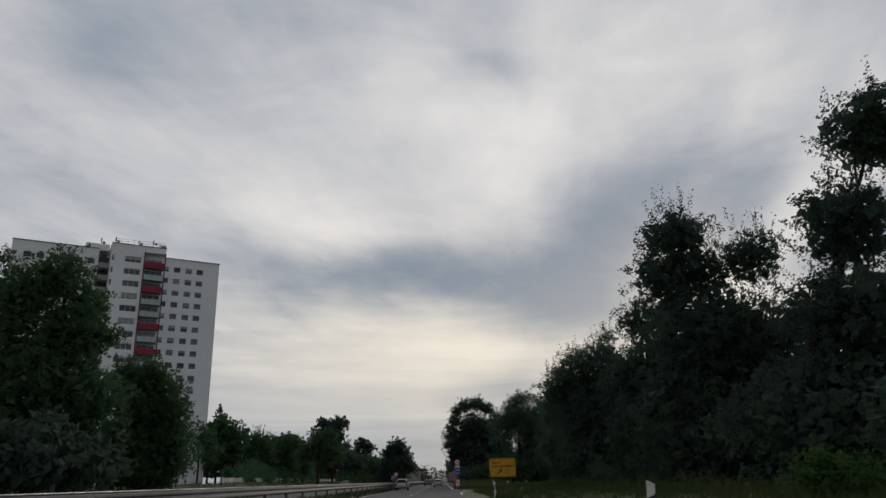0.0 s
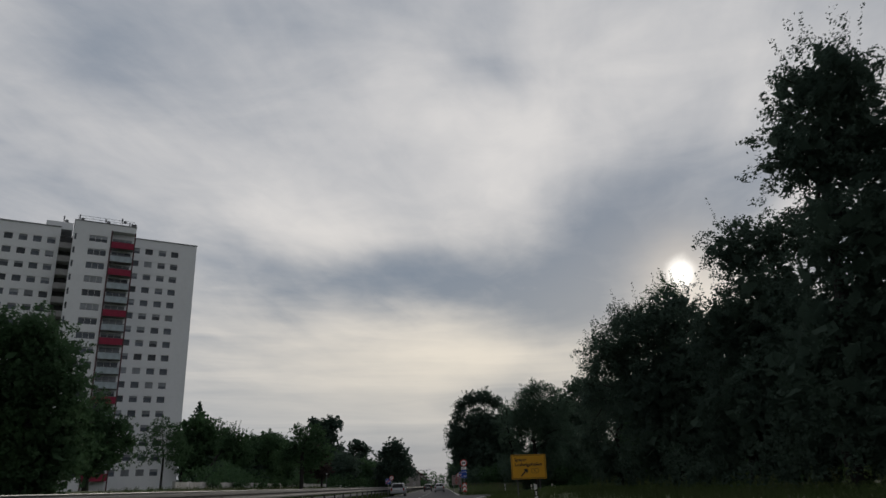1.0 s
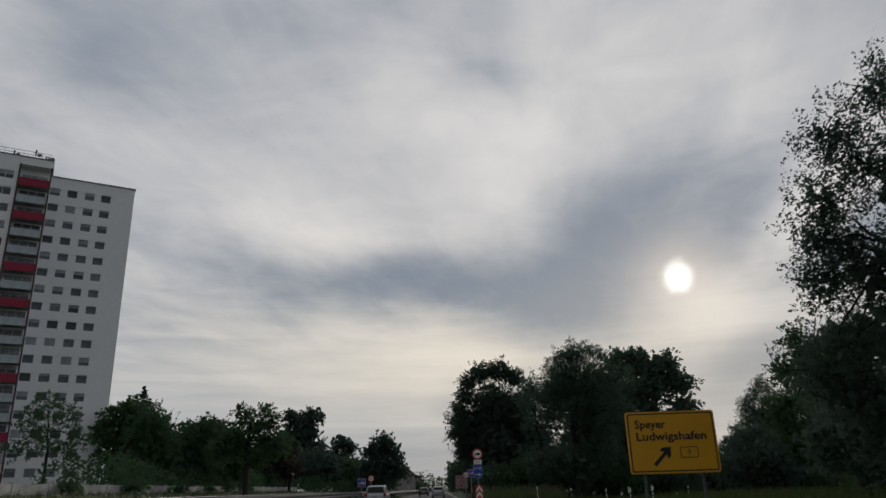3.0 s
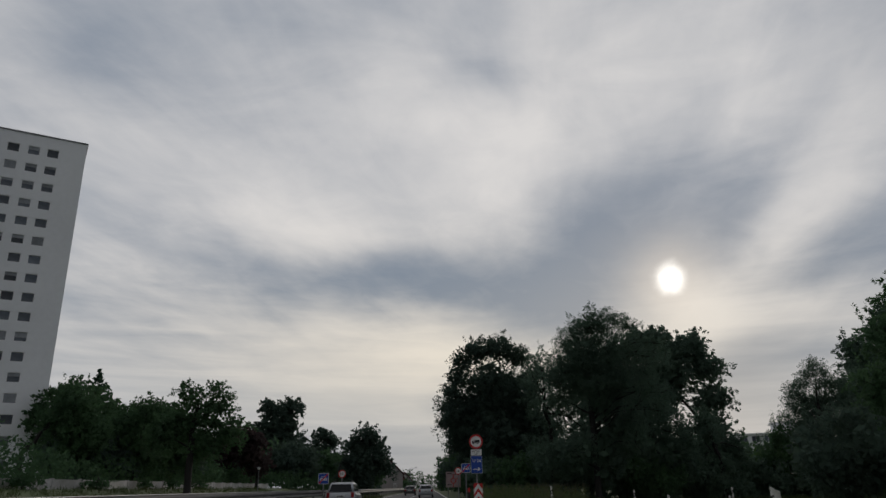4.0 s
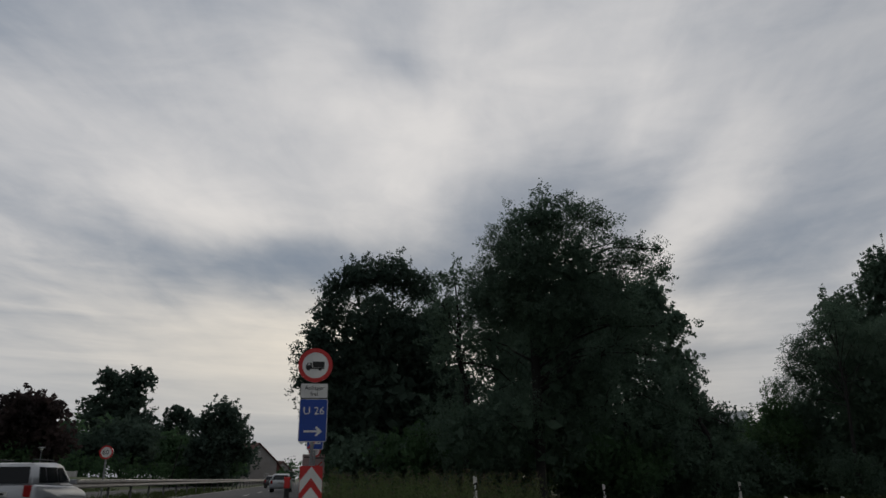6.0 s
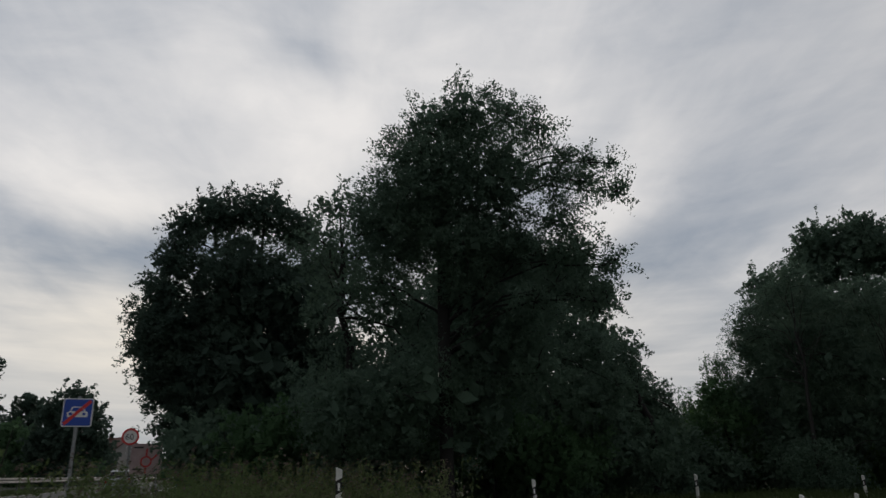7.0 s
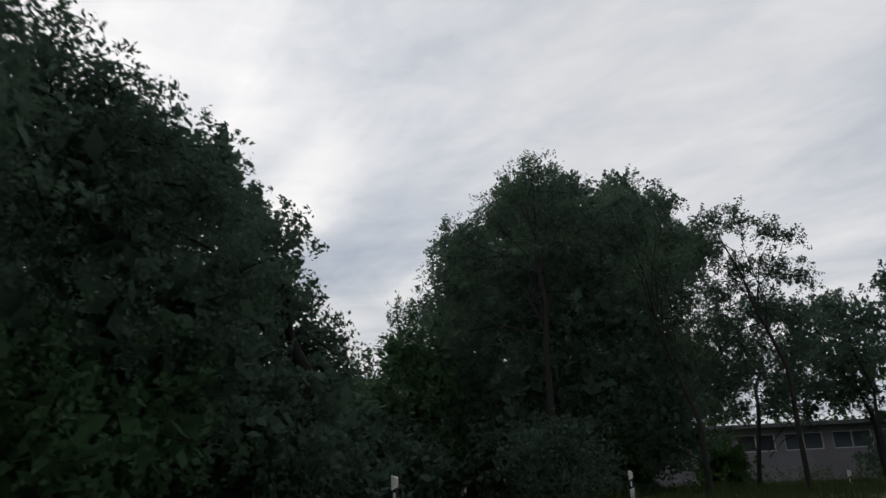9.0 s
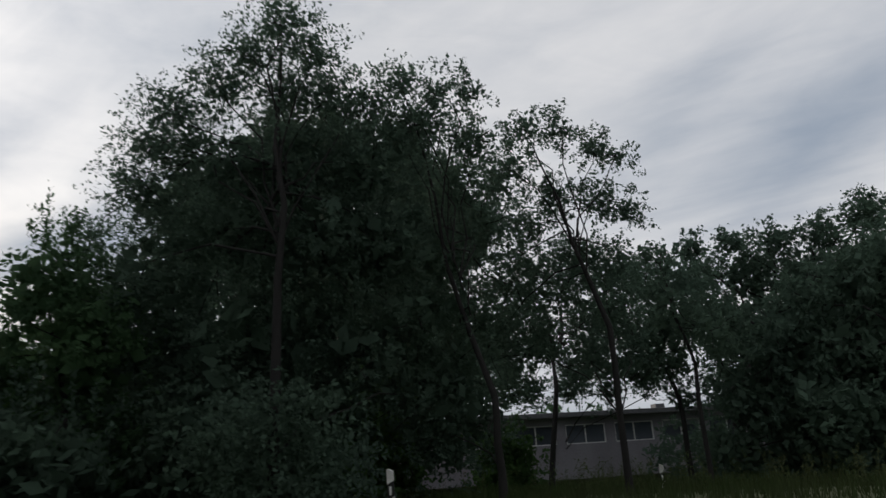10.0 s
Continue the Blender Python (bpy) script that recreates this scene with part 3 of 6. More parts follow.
    leaf_mesh("crown", np.concatenate(q), mat or LEAF, ob)
    return ob


def spruce(x, y, z, r, label, seed=5):
    rng = np.random.default_rng(seed)
    z0 = height(x, y)
    ob = thing("spruce_tree", x, y, z0, label=label, category="conifer")
    bm = bmesh.new()
    tube(bm, (0, 0, 0), (0, 0, z), 0.28, 0.03, 10)
    part("trunk", bm, BARK, ob)
    pts = []
    levels = 30
    for k in range(levels):
        f = (k + 0.5) / levels
        zz = 2.0 + (z - 2.0) * f
        rad = min(r, 0.56 * (z - zz)) * (1 - 0.12 * (k % 2)) + 0.05
        boughs = 5 + int(6 * (1 - f))
        for b in range(boughs):
            a = 2 * math.pi * (b + rng.uniform(0, 0.8)) / boughs
            n = int(6 + 34 * rad / r)
            t = np.sqrt(rng.uniform(0, 1, n)) * rad * rng.uniform(0.6, 1.12)
            w = 0.05 + 0.10 * rad / r
            px = np.cos(a) * t + rng.normal(size=n) * w
            py = np.sin(a) * t + rng.normal(size=n) * w
            pz = zz - t * 0.22 + (t / rad) ** 2 * 0.24 * rad + rng.uniform(-0.3, 0.3) + rng.normal(size=n) * 0.07
            pts.append(np.stack([px, py, pz], 1))
    pts.append(np.stack([np.zeros(6), np.zeros(6), z - np.linspace(0.1, 1.4, 6)], 1) + rng.normal(size=(6, 3)) * 0.05)
    leaf_mesh("needles", quads(rng, np.concatenate(pts), 0.30, 2.4), NEEDLE, ob)
    return ob


# trees beside the road, on the exit side
tree(14, 27, [(3.5, -1.8, 14.0, 2.1), (2.2, -1.1, 10.4, 2.2), (2.5, -1.3, 6.3, 3.2), (0.9, -0.5, 7.0, 1.7), (0.7, -0.4, 3.6, 2.5)], "tall dark green roadside tree with dense hanging foliage", seed=11, fill=1.8, mat=LEAF_DARK, shoots=20, trunk=0.3, low=1, leaf=0.08, clumps=42, per=25)
tree(12, 38, [(1.5, -0.5, 13.8, 2.1), (0.5, -0.2, 11.6, 1.9), (2.5, -0.8, 11.7, 1.9), (5.1, -1.6, 12.3, 1.8), (2.3, -0.7, 8.2, 3.6), (4.6, -1.5, 7.4, 3.3), (0.7, -0.2, 4.2, 3.3), (3.8, -1.2, 3.4, 3.2)], "tall roadside tree with upright leafy shoots at the top", seed=12, fill=1.2, mat=LEAF_DARK, shoots=130, trunk=0.3, low=1, leaf=0.08, clumps=42, per=25)
tree(13, 47.5, [(1.0, -0.4, 11.1, 1.9), (2.8, -1.2, 11.4, 1.6), (1.5, -0.6, 8.1, 2.8), (-0.2, 0.1, 7.3, 2.1), (3.0, -1.3, 5.9, 3.4), (0.2, -0.1, 3.7, 3.0)], "dense dark green roadside tree", seed=13, fill=1.0, mat=LEAF_DARK, shoots=14, low=1, leaf=0.08, clumps=42, per=25)
tree(12, 54, [(0.6, -0.2, 9.5, 1.9), (-1.4, 0.4, 8.7, 1.9), (1.2, -0.4, 6.6, 2.7), (-1.1, 0.4, 5.6, 2.4), (-2.9, 1.0, 7.6, 1.6), (-0.6, 0.2, 2.9, 2.7)], "broad dark green roadside tree with loose twigs", seed=14, fill=1.0, mat=LEAF_DARK, shoots=40, low=1, leaf=0.08, clumps=42, per=25)
tree(10.9, 63, [(0.8, -0.3, 11.2, 0.9), (1.8, -0.8, 11.5, 1.0), (0.1, 0.2, 9.3, 1.0), (1.3, -0.5, 8.6, 1.5), (-0.5, 0.4, 6.9, 0.9), (0.7, -0.2, 5.7, 1.9), (-0.9, 0.6, 4.5, 1.1), (-0.2, 0.2, 2.7, 1.9), (-0.5, 0.3, 10.2, 0.8), (-1.0, 0.5, 8.2, 0.9), (-1.4, 0.6, 6.0, 0.9), (-1.6, 0.7, 3.6, 1.2), (-1.2, 0.6, 7.2, 0.8)], "slender dark green tree with ragged airy crown", seed=15, mat=LEAF_DARK, shoots=60, low=1, leaf=0.062, clumps=58, per=26)
tree(14, 60, [(0.5, -0.1, 12.6, 0.9), (-0.2, 0.4, 11.2, 1.1), (0.3, 0.1, 8.9, 1.5), (-0.8, 0.9, 6.3, 2.0), (-1.0, 0.9, 3.3, 2.3)], "tall narrow tree with sunlit airy top", seed=16, shoots=50, low=1, leaf=0.062, clumps=58, per=26)
tree(27, 97, [(-0.9, 0.7, 11.3, 1.0), (-0.2, 0.4, 10.0, 1.5), (-1.6, 1.3, 8.8, 1.5), (-2.0, 1.6, 5.9, 1.9), (-1.6, 1.4, 3.4, 2.1)], "dark green tree beside the exit ramp", seed=17, shoots=20, low=1)
tree(33.4, 121.3, [(0.5, 0.3, 10.9, 0.85), (0.3, 1.1, 10.3, 0.75), (1, -0.2, 10.2, 0.8), (0.2, 1.9, 9.6, 0.85), (0.9, 0.7, 9.3, 0.96), (1.4, -0.3, 9.1, 0.96), (-0.2, 3, 9.2, 0.85), (0.1, 4, 8.6, 0.87), (0.6, 3.1, 8.3, 1.06), (0.4, 5.1, 7.8, 0.8), (0.9, 1.8, 7.7, 1.23), (1.6, 0.4, 7.7, 1.51), (1, 4.3, 7.2, 1.23), (1.9, -1.1, 8.9, 0.82), (2.3, -1, 7.6, 1.37), (1.2, 2.2, 6.1, 1.64), (2.2, 0.6, 5.7, 2.06), (1.4, 4.7, 5.4, 1.74), (2.9, -0.9, 5.7, 1.64), (2.2, 2, 3.4, 2.19), (3.2, 0, 3.3, 2.06), (2.1, 4.8, 3.3, 2.03), (0.9, 7.2, 6.8, 0.92), (1.6, 7, 4.8, 1.69), (3.7, -1.3, 4, 1.51), (4.2, -1.2, 2.1, 1.51)], "peaked loose-crowned tree by the ramp", seed=18, leaf=0.058, clumps=74, per=26, trunk=0.12, low=1, fill=0.8, mat=LEAF_HAZED)

# the clump between road and ramp
tree(5.8, 127.5, [(-1.6, 0.1, 13.6, 1.7), (0.6, 0, 14.0, 1.8), (2.4, 0.1, 13.1, 1.5), (-3.1, 0.1, 12.7, 1.3), (-3.5, 0.1, 11.1, 1.4), (-3.8, 0.1, 9.3, 1.3), (-0.4, 0, 10.2, 3.1), (-3.4, 0.2, 7.9, 2), (-0.2, 0, 5.5, 3.8), (-1.9, 0.8, 4.4, 1.9), (-2.8, 0.4, 6.2, 1.8), (-3.9, 0.3, 7.3, 1.3), (-3.8, 0.4, 5.7, 1.3), (2.6, -0.1, 9.4, 2.7), (4, 0.1, 11.4, 1.4), (4.4, 0, 6.4, 2.3), (0.5, 0.9, 7.6, 2.3), (-1.4, 0.7, 8.2, 2.1), (1.8, 0.9, 4.2, 2.3), (2.6, 1, 7, 2), (-4.8, 1.9, 8.6, 1.07), (-4.8, 2.4, 7.1, 1.07), (-3.8, 2.7, 5.1, 1.27), (-2.8, 3, 3.4, 1.47), (-4.3, 1.3, 10.1, 0.96), (-2.5, 2.4, 5.1, 1.69)], "round-headed dark green tree in a clump", seed=21, mat=LEAF_DARK, low=1, trunk=0.3, leaf=0.095, clumps=32, fill=1.5)
tree(9.5, 119, [(-0.5, 0.1, 11.5, 0.9), (-1.1, 0.2, 9.9, 1.2), (0.8, 0.4, 10.0, 1.2), (1.8, 0.4, 7.8, 1.1), (2.0, 0.4, 5.6, 1.4), (2.7, -0.6, 6.9, 0.8), (2.9, -0.5, 5.4, 0.9), (-0.4, 0.1, 7.6, 2.0), (-0.8, 0.2, 3.4, 2.2)], "slim green tree with thin twiggy crown", seed=22, shoots=30, clumps=30, fill=0.45, low=1, leaf=0.11, mat=LEAF_HAZED)
tree(12.3, 115.6, [(-0.8, -1.4, 12.8, 1.25), (-1.8, -1.0, 11.8, 0.9), (-2.4, -0.8, 10.6, 0.7), (-2.9, -0.6, 9.4, 0.8), (0.4, -1.8, 13.2, 1.35), (1.8, -2.2, 13.4, 1.0), (2.9, -2.6, 12.8, 0.7), (-0.8, -1.5, 11.0, 1.8), (1.3, -2.1, 11.0, 1.7), (-2.0, -1.1, 9.2, 1.6), (0.2, -1.7, 8.7, 1.6), (3.0, -3.2, 10.7, 0.9), (-0.8, -1.2, 9.2, 1.2), (-1.6, -0.4, 8.4, 1.0), (4.4, -3.0, 10.8, 0.6), (3.6, -2.4, 9.4, 0.9), (4.9, -4.2, 10.0, 0.55), (2.9, -2.2, 8.2, 1.0), (3.9, -3.2, 8.1, 0.75), (4.8, -3.5, 7.6, 0.6), (4.6, -3.2, 6.7, 0.55), (-1.8, -0.4, 3.6, 1.9), (-2.2, 0.6, 7.6, 1.1), (1.8, 0.2, 5.3, 2.0), (-3.4, 0.6, 3.0, 1.9), (0.9, 0.6, 3.0, 2.2), (1.3, -0.4, 7.2, 1.5), (1.6, -1.6, 9.1, 1.2), (0.4, -1.2, 8.2, 1.3), (-0.9, -1.9, 10.4, 1.2), (-1.9, -1.4, 9.4, 1.0), (2.2, -1.4, 8.3, 0.9), (3.0, -2.8, 6.9, 0.6), (3.6, -3.2, 6.5, 0.5), (2.4, -2.5, 6.4, 0.6), (4.1, -3.5, 6.3, 0.5), (3.2, -3.0, 7.8, 0.7), (3.6, -3.0, 11.7, 0.5), (4.4, -3.4, 11.4, 0.4), (5.0, -3.8, 11.2, 0.35), (2.6, -0.6, 5.8, 1.3), (2.9, -1.0, 4.2, 1.4)], "tall ash-like tree with spreading feathery boughs", straight=True, seed=23, leaf=0.062, clumps=74, per=36, spread=0.7, trunk=0.25, fill=0.8, mat=LEAF_HAZED)
tree(29.8, 138.2, [(-6.3, 2.1, 16.6, 2.26), (-3.9, 1.1, 16.6, 2.39), (-0.5, 0.1, 15.7, 2.39), (1.1, -0.3, 13.3, 2.13), (1.1, -0.3, 9.8, 2.39), (-2.9, 0.8, 13.6, 3.72), (-8.5, 3.6, 13.3, 3.86), (-5.1, 2.1, 10.9, 4.66), (0.9, -0.4, 6.5, 2.39), (-10.6, 3.2, 10.6, 3.99)], "broad green tree at the back of the clump", seed=26, low=1, leaf=0.17, clumps=16, spread=0.7, fill=1.5, mat=LEAF_HAZED)
tree(24.6, 122, [(-0.9, 0.5, 6.4, 1.17), (-2.1, 1.3, 4.9, 1.8), (-0.4, 0.3, 4.9, 0.99), (-1.8, 1.1, 2.7, 2.16), (0.1, 0, 2.3, 1.44), (2.3, 2.6, 4.8, 0.76), (2.1, 3.2, 4, 1.19), (2.9, 2.6, 3.7, 0.93), (1, 3.7, 5.4, 1.19), (1.5, 4.1, 3.4, 1.86)], "dark reddish-green bushy tree", seed=24, mat=LEAF_HAZED, low=1, leaf=0.085, clumps=60, spread=0.5)
tree(18.5, 119.5, [(-1.0, 0.4, 8.0, 1.0), (0, 0, 7.5, 1.0), (0.9, -0.4, 6.7, 1.0), (1.8, -0.7, 5.8, 0.8), (-1.5, 0.7, 6.8, 1.4), (0, 0, 5.6, 1.6), (0.6, 0.2, 3.6, 2.2), (1.7, -0.2, 3.0, 1.8), (2.4, -0.8, 4.4, 1.0)], "bushy mid-green tree beside the ramp", seed=25, low=1, leaf=0.065, clumps=80, spread=0.45, mat=LEAF_HAZED)

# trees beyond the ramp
tree(52.6, 136.6, [(-0.3, 0.4, 17.1, 2.72), (1.8, -2.3, 17.7, 3.13), (3.9, -5.2, 16.7, 2.99), (-2, 2.6, 13.6, 3.67), (0.8, -1, 11.8, 5.58), (4.2, -5.4, 12.1, 4.22), (-3.4, 4.5, 10.9, 2.45), (-1.8, 2.3, 5.8, 5.85), (2.6, -3.3, 5.4, 6.12), (5.2, -6.7, 5.8, 4.49), (-3, 3.8, 15.9, 1.9), (0.3, -0.5, 19.7, 1.22), (-0.8, 0.8, 18.6, 1.36), (3, -3.8, 16.6, 2.04), (1.7, -2.4, 19.6, 1.77), (5.6, -4.5, 19.5, 1.86), (8.4, -5.7, 18.4, 1.86), (11.4, -6.6, 16, 2.22), (-0.9, -0.6, 18.8, 1.77), (10, -5.5, 15.5, 3.1)], "large dome-shaped dark green tree", seed=31, clumps=15, per=22, leaf=0.165, spread=0.8, fill=1.1, trunk=0.18, low=1, shoots=30, mat=LEAF_HAZED)
tree(33, 127, [(-0.5, 0.4, 5.1, 1.3), (-1.3, 1.2, 3.2, 1.5), (0.2, -0.2, 3.6, 1.7)], "low green shrub with pale leaf tips", seed=32, leaf=0.09, clumps=34, shoots=40, low=1, trunk=0.1, name="shrub", category="shrub")
tree(39.2, 115.9, [(-0.6, 1.4, 8.9, 0.54), (-0.3, 0.6, 8.9, 0.48), (0.3, -0.1, 8.3, 0.45), (0.7, -0.6, 8.1, 0.36), (-0.5, 1.9, 7.9, 0.63), (0.2, 1, 7.1, 0.6), (0.7, -0, 7, 0.57), (1.1, -0.6, 6.7, 0.48), (-0, 1.9, 6.4, 0.75), (0.7, 0.8, 5.7, 0.72), (1.3, -0.1, 5.4, 0.6), (0, 2.6, 5.1, 0.75), (0.8, 1.5, 4.5, 0.82), (1.5, 0.3, 4.1, 0.75), (0.7, 2.5, 3.2, 0.78), (1.6, 1, 2.9, 0.75), (2, -0.1, 3.1, 0.63), (0.3, 3.2, 3.6, 0.75)], "slim tree with sparse see-through crown", seed=33, leaf=0.06, clumps=92, per=32, spread=0.5, trunk=0.085, fill=0.8, mat=LEAF_HAZED)
tree(43.4, 118.6, [(2.1, -2.7, 5.6, 0.74), (2.6, -2.8, 4.3, 0.89), (2.5, -1.9, 3.1, 0.83), (3, -2.9, 3.1, 0.78), (2.3, -1, 2.5, 0.67), (1.6, 0.3, 2.6, 0.67), (1.1, 1.3, 2.6, 0.63), (0.6, 1.9, 3.4, 0.74), (3.4, -3.1, 2.1, 0.67), (1.7, -0.7, 3.7, 0.83), (3.5, 0.5, 7, 1.15), (4.6, -0.5, 5.3, 1.15), (3.7, 1.7, 4.7, 1.09), (4.6, -1.6, 6.7, 0.88), (3.1, 2, 6.1, 1.05), (4.6, 0.8, 3.4, 0.88), (3, 3.2, 4.6, 1.05)], "low sparse tree before the grey building", seed=36, leaf=0.066, clumps=50, per=30, spread=0.5, trunk=0.09, fill=1.2, lean=(0, 0.6), mat=LEAF_HAZED)
tree(43.2, 114.6, [(0, 0.3, 4.6, 1.0), (0.2, -0.6, 3.7, 0.9), (0, 0.5, 5.8, 0.7)], "thin-stemmed sparse sapling before the grey building", seed=37, leaf=0.09, clumps=34, per=26, spread=0.5, trunk=0.07, fill=0.7, mat=LEAF_HAZED)
tree(46.5, 115.6, [(0, 1.6, 6.2, 1.2), (0.2, -0.4, 5.9, 1.3), (0, 0.7, 4.2, 1.4), (0.1, -1.6, 4.5, 1.2), (0, 2.4, 4.6, 1.0), (0, 0.6, 3.1, 0.9), (0.1, -1.4, 3.2, 0.8), (0, 2.0, 3.2, 0.8)], "sparse leafy tree over the grey building's roof", seed=39, leaf=0.085, clumps=40, spread=0.5, trunk=0.09, fill=0.5, mat=LEAF_HAZED)
tree(36.8, 118, [(0, 0.1, 9.4, 0.51), (-0.3, 0.9, 9.4, 0.57), (-0.8, 1.6, 9.8, 0.54), (-0.3, 1.3, 8.6, 0.85), (0.3, 0.3, 8.2, 0.78), (-0.6, 1.9, 8.6, 0.85), (0.4, 0.9, 7.1, 0.99), (1, 0.5, 6.2, 0.85), (0.8, 1.4, 5.3, 1.14), (1.4, 1, 4, 0.99), (1.5, 1.8, 2.7, 1.28), (2.1, 1.3, 1.5, 0.85), (1.8, 2.3, 1.1, 1.28), (3.6, 0.9, 4.3, 0.79), (3.5, 0.2, 5.6, 0.71), (4, 1.3, 2.4, 0.79), (4.2, 0.2, 3.5, 0.71), (2.5, 0.7, 7.8, 0.71)], "slender tree with upright twiggy top", seed=34, shoots=50, leaf=0.062, clumps=62, per=27, trunk=0.09, mat=LEAF_HAZED)
tree(51.8, 114.4, [(0.1, 0.7, 8.4, 0.75), (0.8, -0.8, 8.5, 0.89), (1.6, -2.5, 8.5, 0.98), (2.4, -4.2, 8.7, 1.05), (3.1, -6, 9.3, 1.17), (0.6, 0.5, 7.2, 1.05), (1.5, -1.3, 7.1, 1.4), (2.6, -3.4, 6.9, 1.64), (3.7, -5.8, 7.2, 1.87), (1.1, 0.6, 5.6, 1.29), (2.3, -1.3, 4.8, 2.1), (3.7, -4, 4.6, 2.57), (2.3, 0.1, 2.7, 1.64), (3.7, -2.2, 1.8, 2.57), (5.1, -4.8, 1.6, 2.81)], "wide dark green hedge-like tree", seed=35, low=1, leaf=0.10, clumps=34, fill=1.5, mat=LEAF_HAZED)
tree(46.6, 107.6, [(0.1, 3.9, 4.7, 1.06), (0.6, 2.5, 5.3, 1.24), (1.1, 1.1, 5.9, 1.42), (0.2, 4.8, 3.4, 1.42), (1, 3.2, 3.2, 1.95), (1.8, 1.4, 3.4, 2.13), (0.2, 5.7, 1.9, 1.42), (1.1, 4.2, 1.3, 1.95), (2.1, 2.4, 1, 2.13), (0.3, 6.7, 0.3, 1.24), (1.2, 5.2, -0.2, 1.6), (2, 0.1, 4.7, 2.13), (2.9, 0.3, 1.9, 2.31)], "dense dark tree beside the grey building", seed=38, low=1, leaf=0.10, clumps=28, fill=1.7, mat=LEAF_HAZED)

# trees on the far side of the road
tree(-22, 43, [(-1.5, -0.8, 14.1, 1.8), (-0.2, -0.1, 12.4, 1.6), (-2.8, -1.4, 13.2, 1.9), (-3.6, -1.9, 11.4, 2.0), (-0.8, -0.4, 10.2, 2.6), (0.9, 0.4, 10.3, 1.2), (-2.1, -1.1, 7.4, 3.3), (0.5, 0.2, 6.2, 2.7), (-3.0, -1.3, 3.6, 3.0), (-1, 0, 3.2, 2.8)], "large dark green tree with rounded boughs", seed=41, trunk=0.32, leaf=0.10, clumps=36, low=1)
tree(-25, 42, [(-1.7, -1.0, 14.9, 0.9), (-1.1, -0.7, 12.8, 1.4), (-0.8, -0.4, 8.7, 2.3), (-0.8, 0, 5, 2.3)], "tall dark green tree beside a larger one", seed=42)
tree(-20.3, 50.6, [(-0.5, 0, 9.0, 1.5), (0.6, 0.2, 8.0, 1.4), (-2.0, -0.2, 8.6, 1.6), (1.2, 0.3, 6.4, 1.5), (-0.8, 0, 6.6, 2.2), (1.4, 0.3, 4.6, 1.6), (-1.6, -0.2, 4.6, 2.4), (0.6, 0.2, 3.0, 2.0), (-1.2, 0, 2.6, 2.4), (1.6, 0.3, 2.8, 1.5)], "dense dark green tree on the far verge", seed=43, leaf=0.11, clumps=34, low=1, trunk=0.25, fill=1.4)
tree(-20.4, 120.4, [(-0.6, 0.1, 9.1, 1.2), (1.5, 0.8, 9.5, 1.0), (2.1, 1.0, 8.2, 1.2), (0.4, 0.4, 7.3, 1.9), (-1.5, -0.2, 6.6, 1.7), (2.7, 1.2, 6.0, 1.7), (-2.5, -0.6, 5.5, 1.5), (0.9, 0.6, 5.0, 1.8)], "two-headed street tree with open crown", straight=True, seed=44, leaf=0.13, clumps=34, per=18, spread=0.6, fill=0.8, trunk=0.3)
tree(-39, 117, [(-0.4, -0.2, 10.1, 1.4), (-1.8, -0.7, 8.8, 1.3), (1.3, 0.5, 9.1, 1.4), (2.4, 1.0, 7.1, 1.1), (-0.4, -0.2, 6.9, 1.8), (-2.4, -1.0, 5.9, 1.1), (1.6, 0.7, 5.5, 1.3)], "young tree with open see-through green crown", seed=45, leaf=0.13, clumps=30, per=18, spread=0.6, fill=0.25, trunk=0.16)
tree(-36.5, 90.5, [(0.5, 0.1, 10.6, 1.1), (-1.5, -0.9, 8.4, 2.4), (0.4, 0, 8.3, 2.3), (2.4, 1.0, 7.8, 1.5), (3.4, 1.4, 6.3, 1.2), (1.3, 0.5, 5.5, 2.5), (-1.1, -0.7, 5.1, 2.9), (-2.7, -1.5, 5.6, 2.4), (0.3, 0, 3.8, 1.6)], "dense dark green tree on the bank before the tower", seed=46, leaf=0.13, clumps=24, per=20, trunk=0.3)
tree(-48, 150, [(2.3, 1.0, 12.9, 2.8), (-0.1, -0.1, 10.8, 2.6), (4.8, 2.0, 10.3, 3.5), (2.0, 0.8, 7.4, 3.9), (6.6, 2.8, 6.5, 4.0)], "large dark tree before the tower block", seed=47, leaf=0.3, clumps=12, per=20, spread=1.1)
tree(-31, 134, [(1.8, 0.6, 8.7, 1.9), (-0.2, -0.1, 8.0, 2.1), (3.9, 1.2, 7.6, 2.3), (1.9, 0.6, 5.8, 3.0), (-0.7, -0.2, 4.8, 2.6), (5.4, 1.7, 5.0, 2.2)], "broad dark green tree behind the wall", seed=48, leaf=0.26, clumps=16, per=20, spread=0.9)
tree(-33, 118, [(2.5, 1.6, 8.4, 1.5), (3.7, 2.3, 7.7, 1.5), (2.1, 1.3, 6.8, 1.9), (3.7, 2.3, 5.6, 2.3)], "green tree with spiky top twigs", seed=49, leaf=0.14, clumps=26, per=20, spread=0.7, shoots=30)
tree(-27, 126, [(0.4, 0.2, 8.5, 1.3), (-0.8, -0.4, 7.3, 1.6), (1.5, 0.7, 7.7, 1.3), (-1.8, -0.8, 6.0, 2.1), (0.6, 0.3, 5.1, 2.3)], "flat-topped green tree behind the wall", seed=50, leaf=0.14, clumps=26, per=20, spread=0.7)
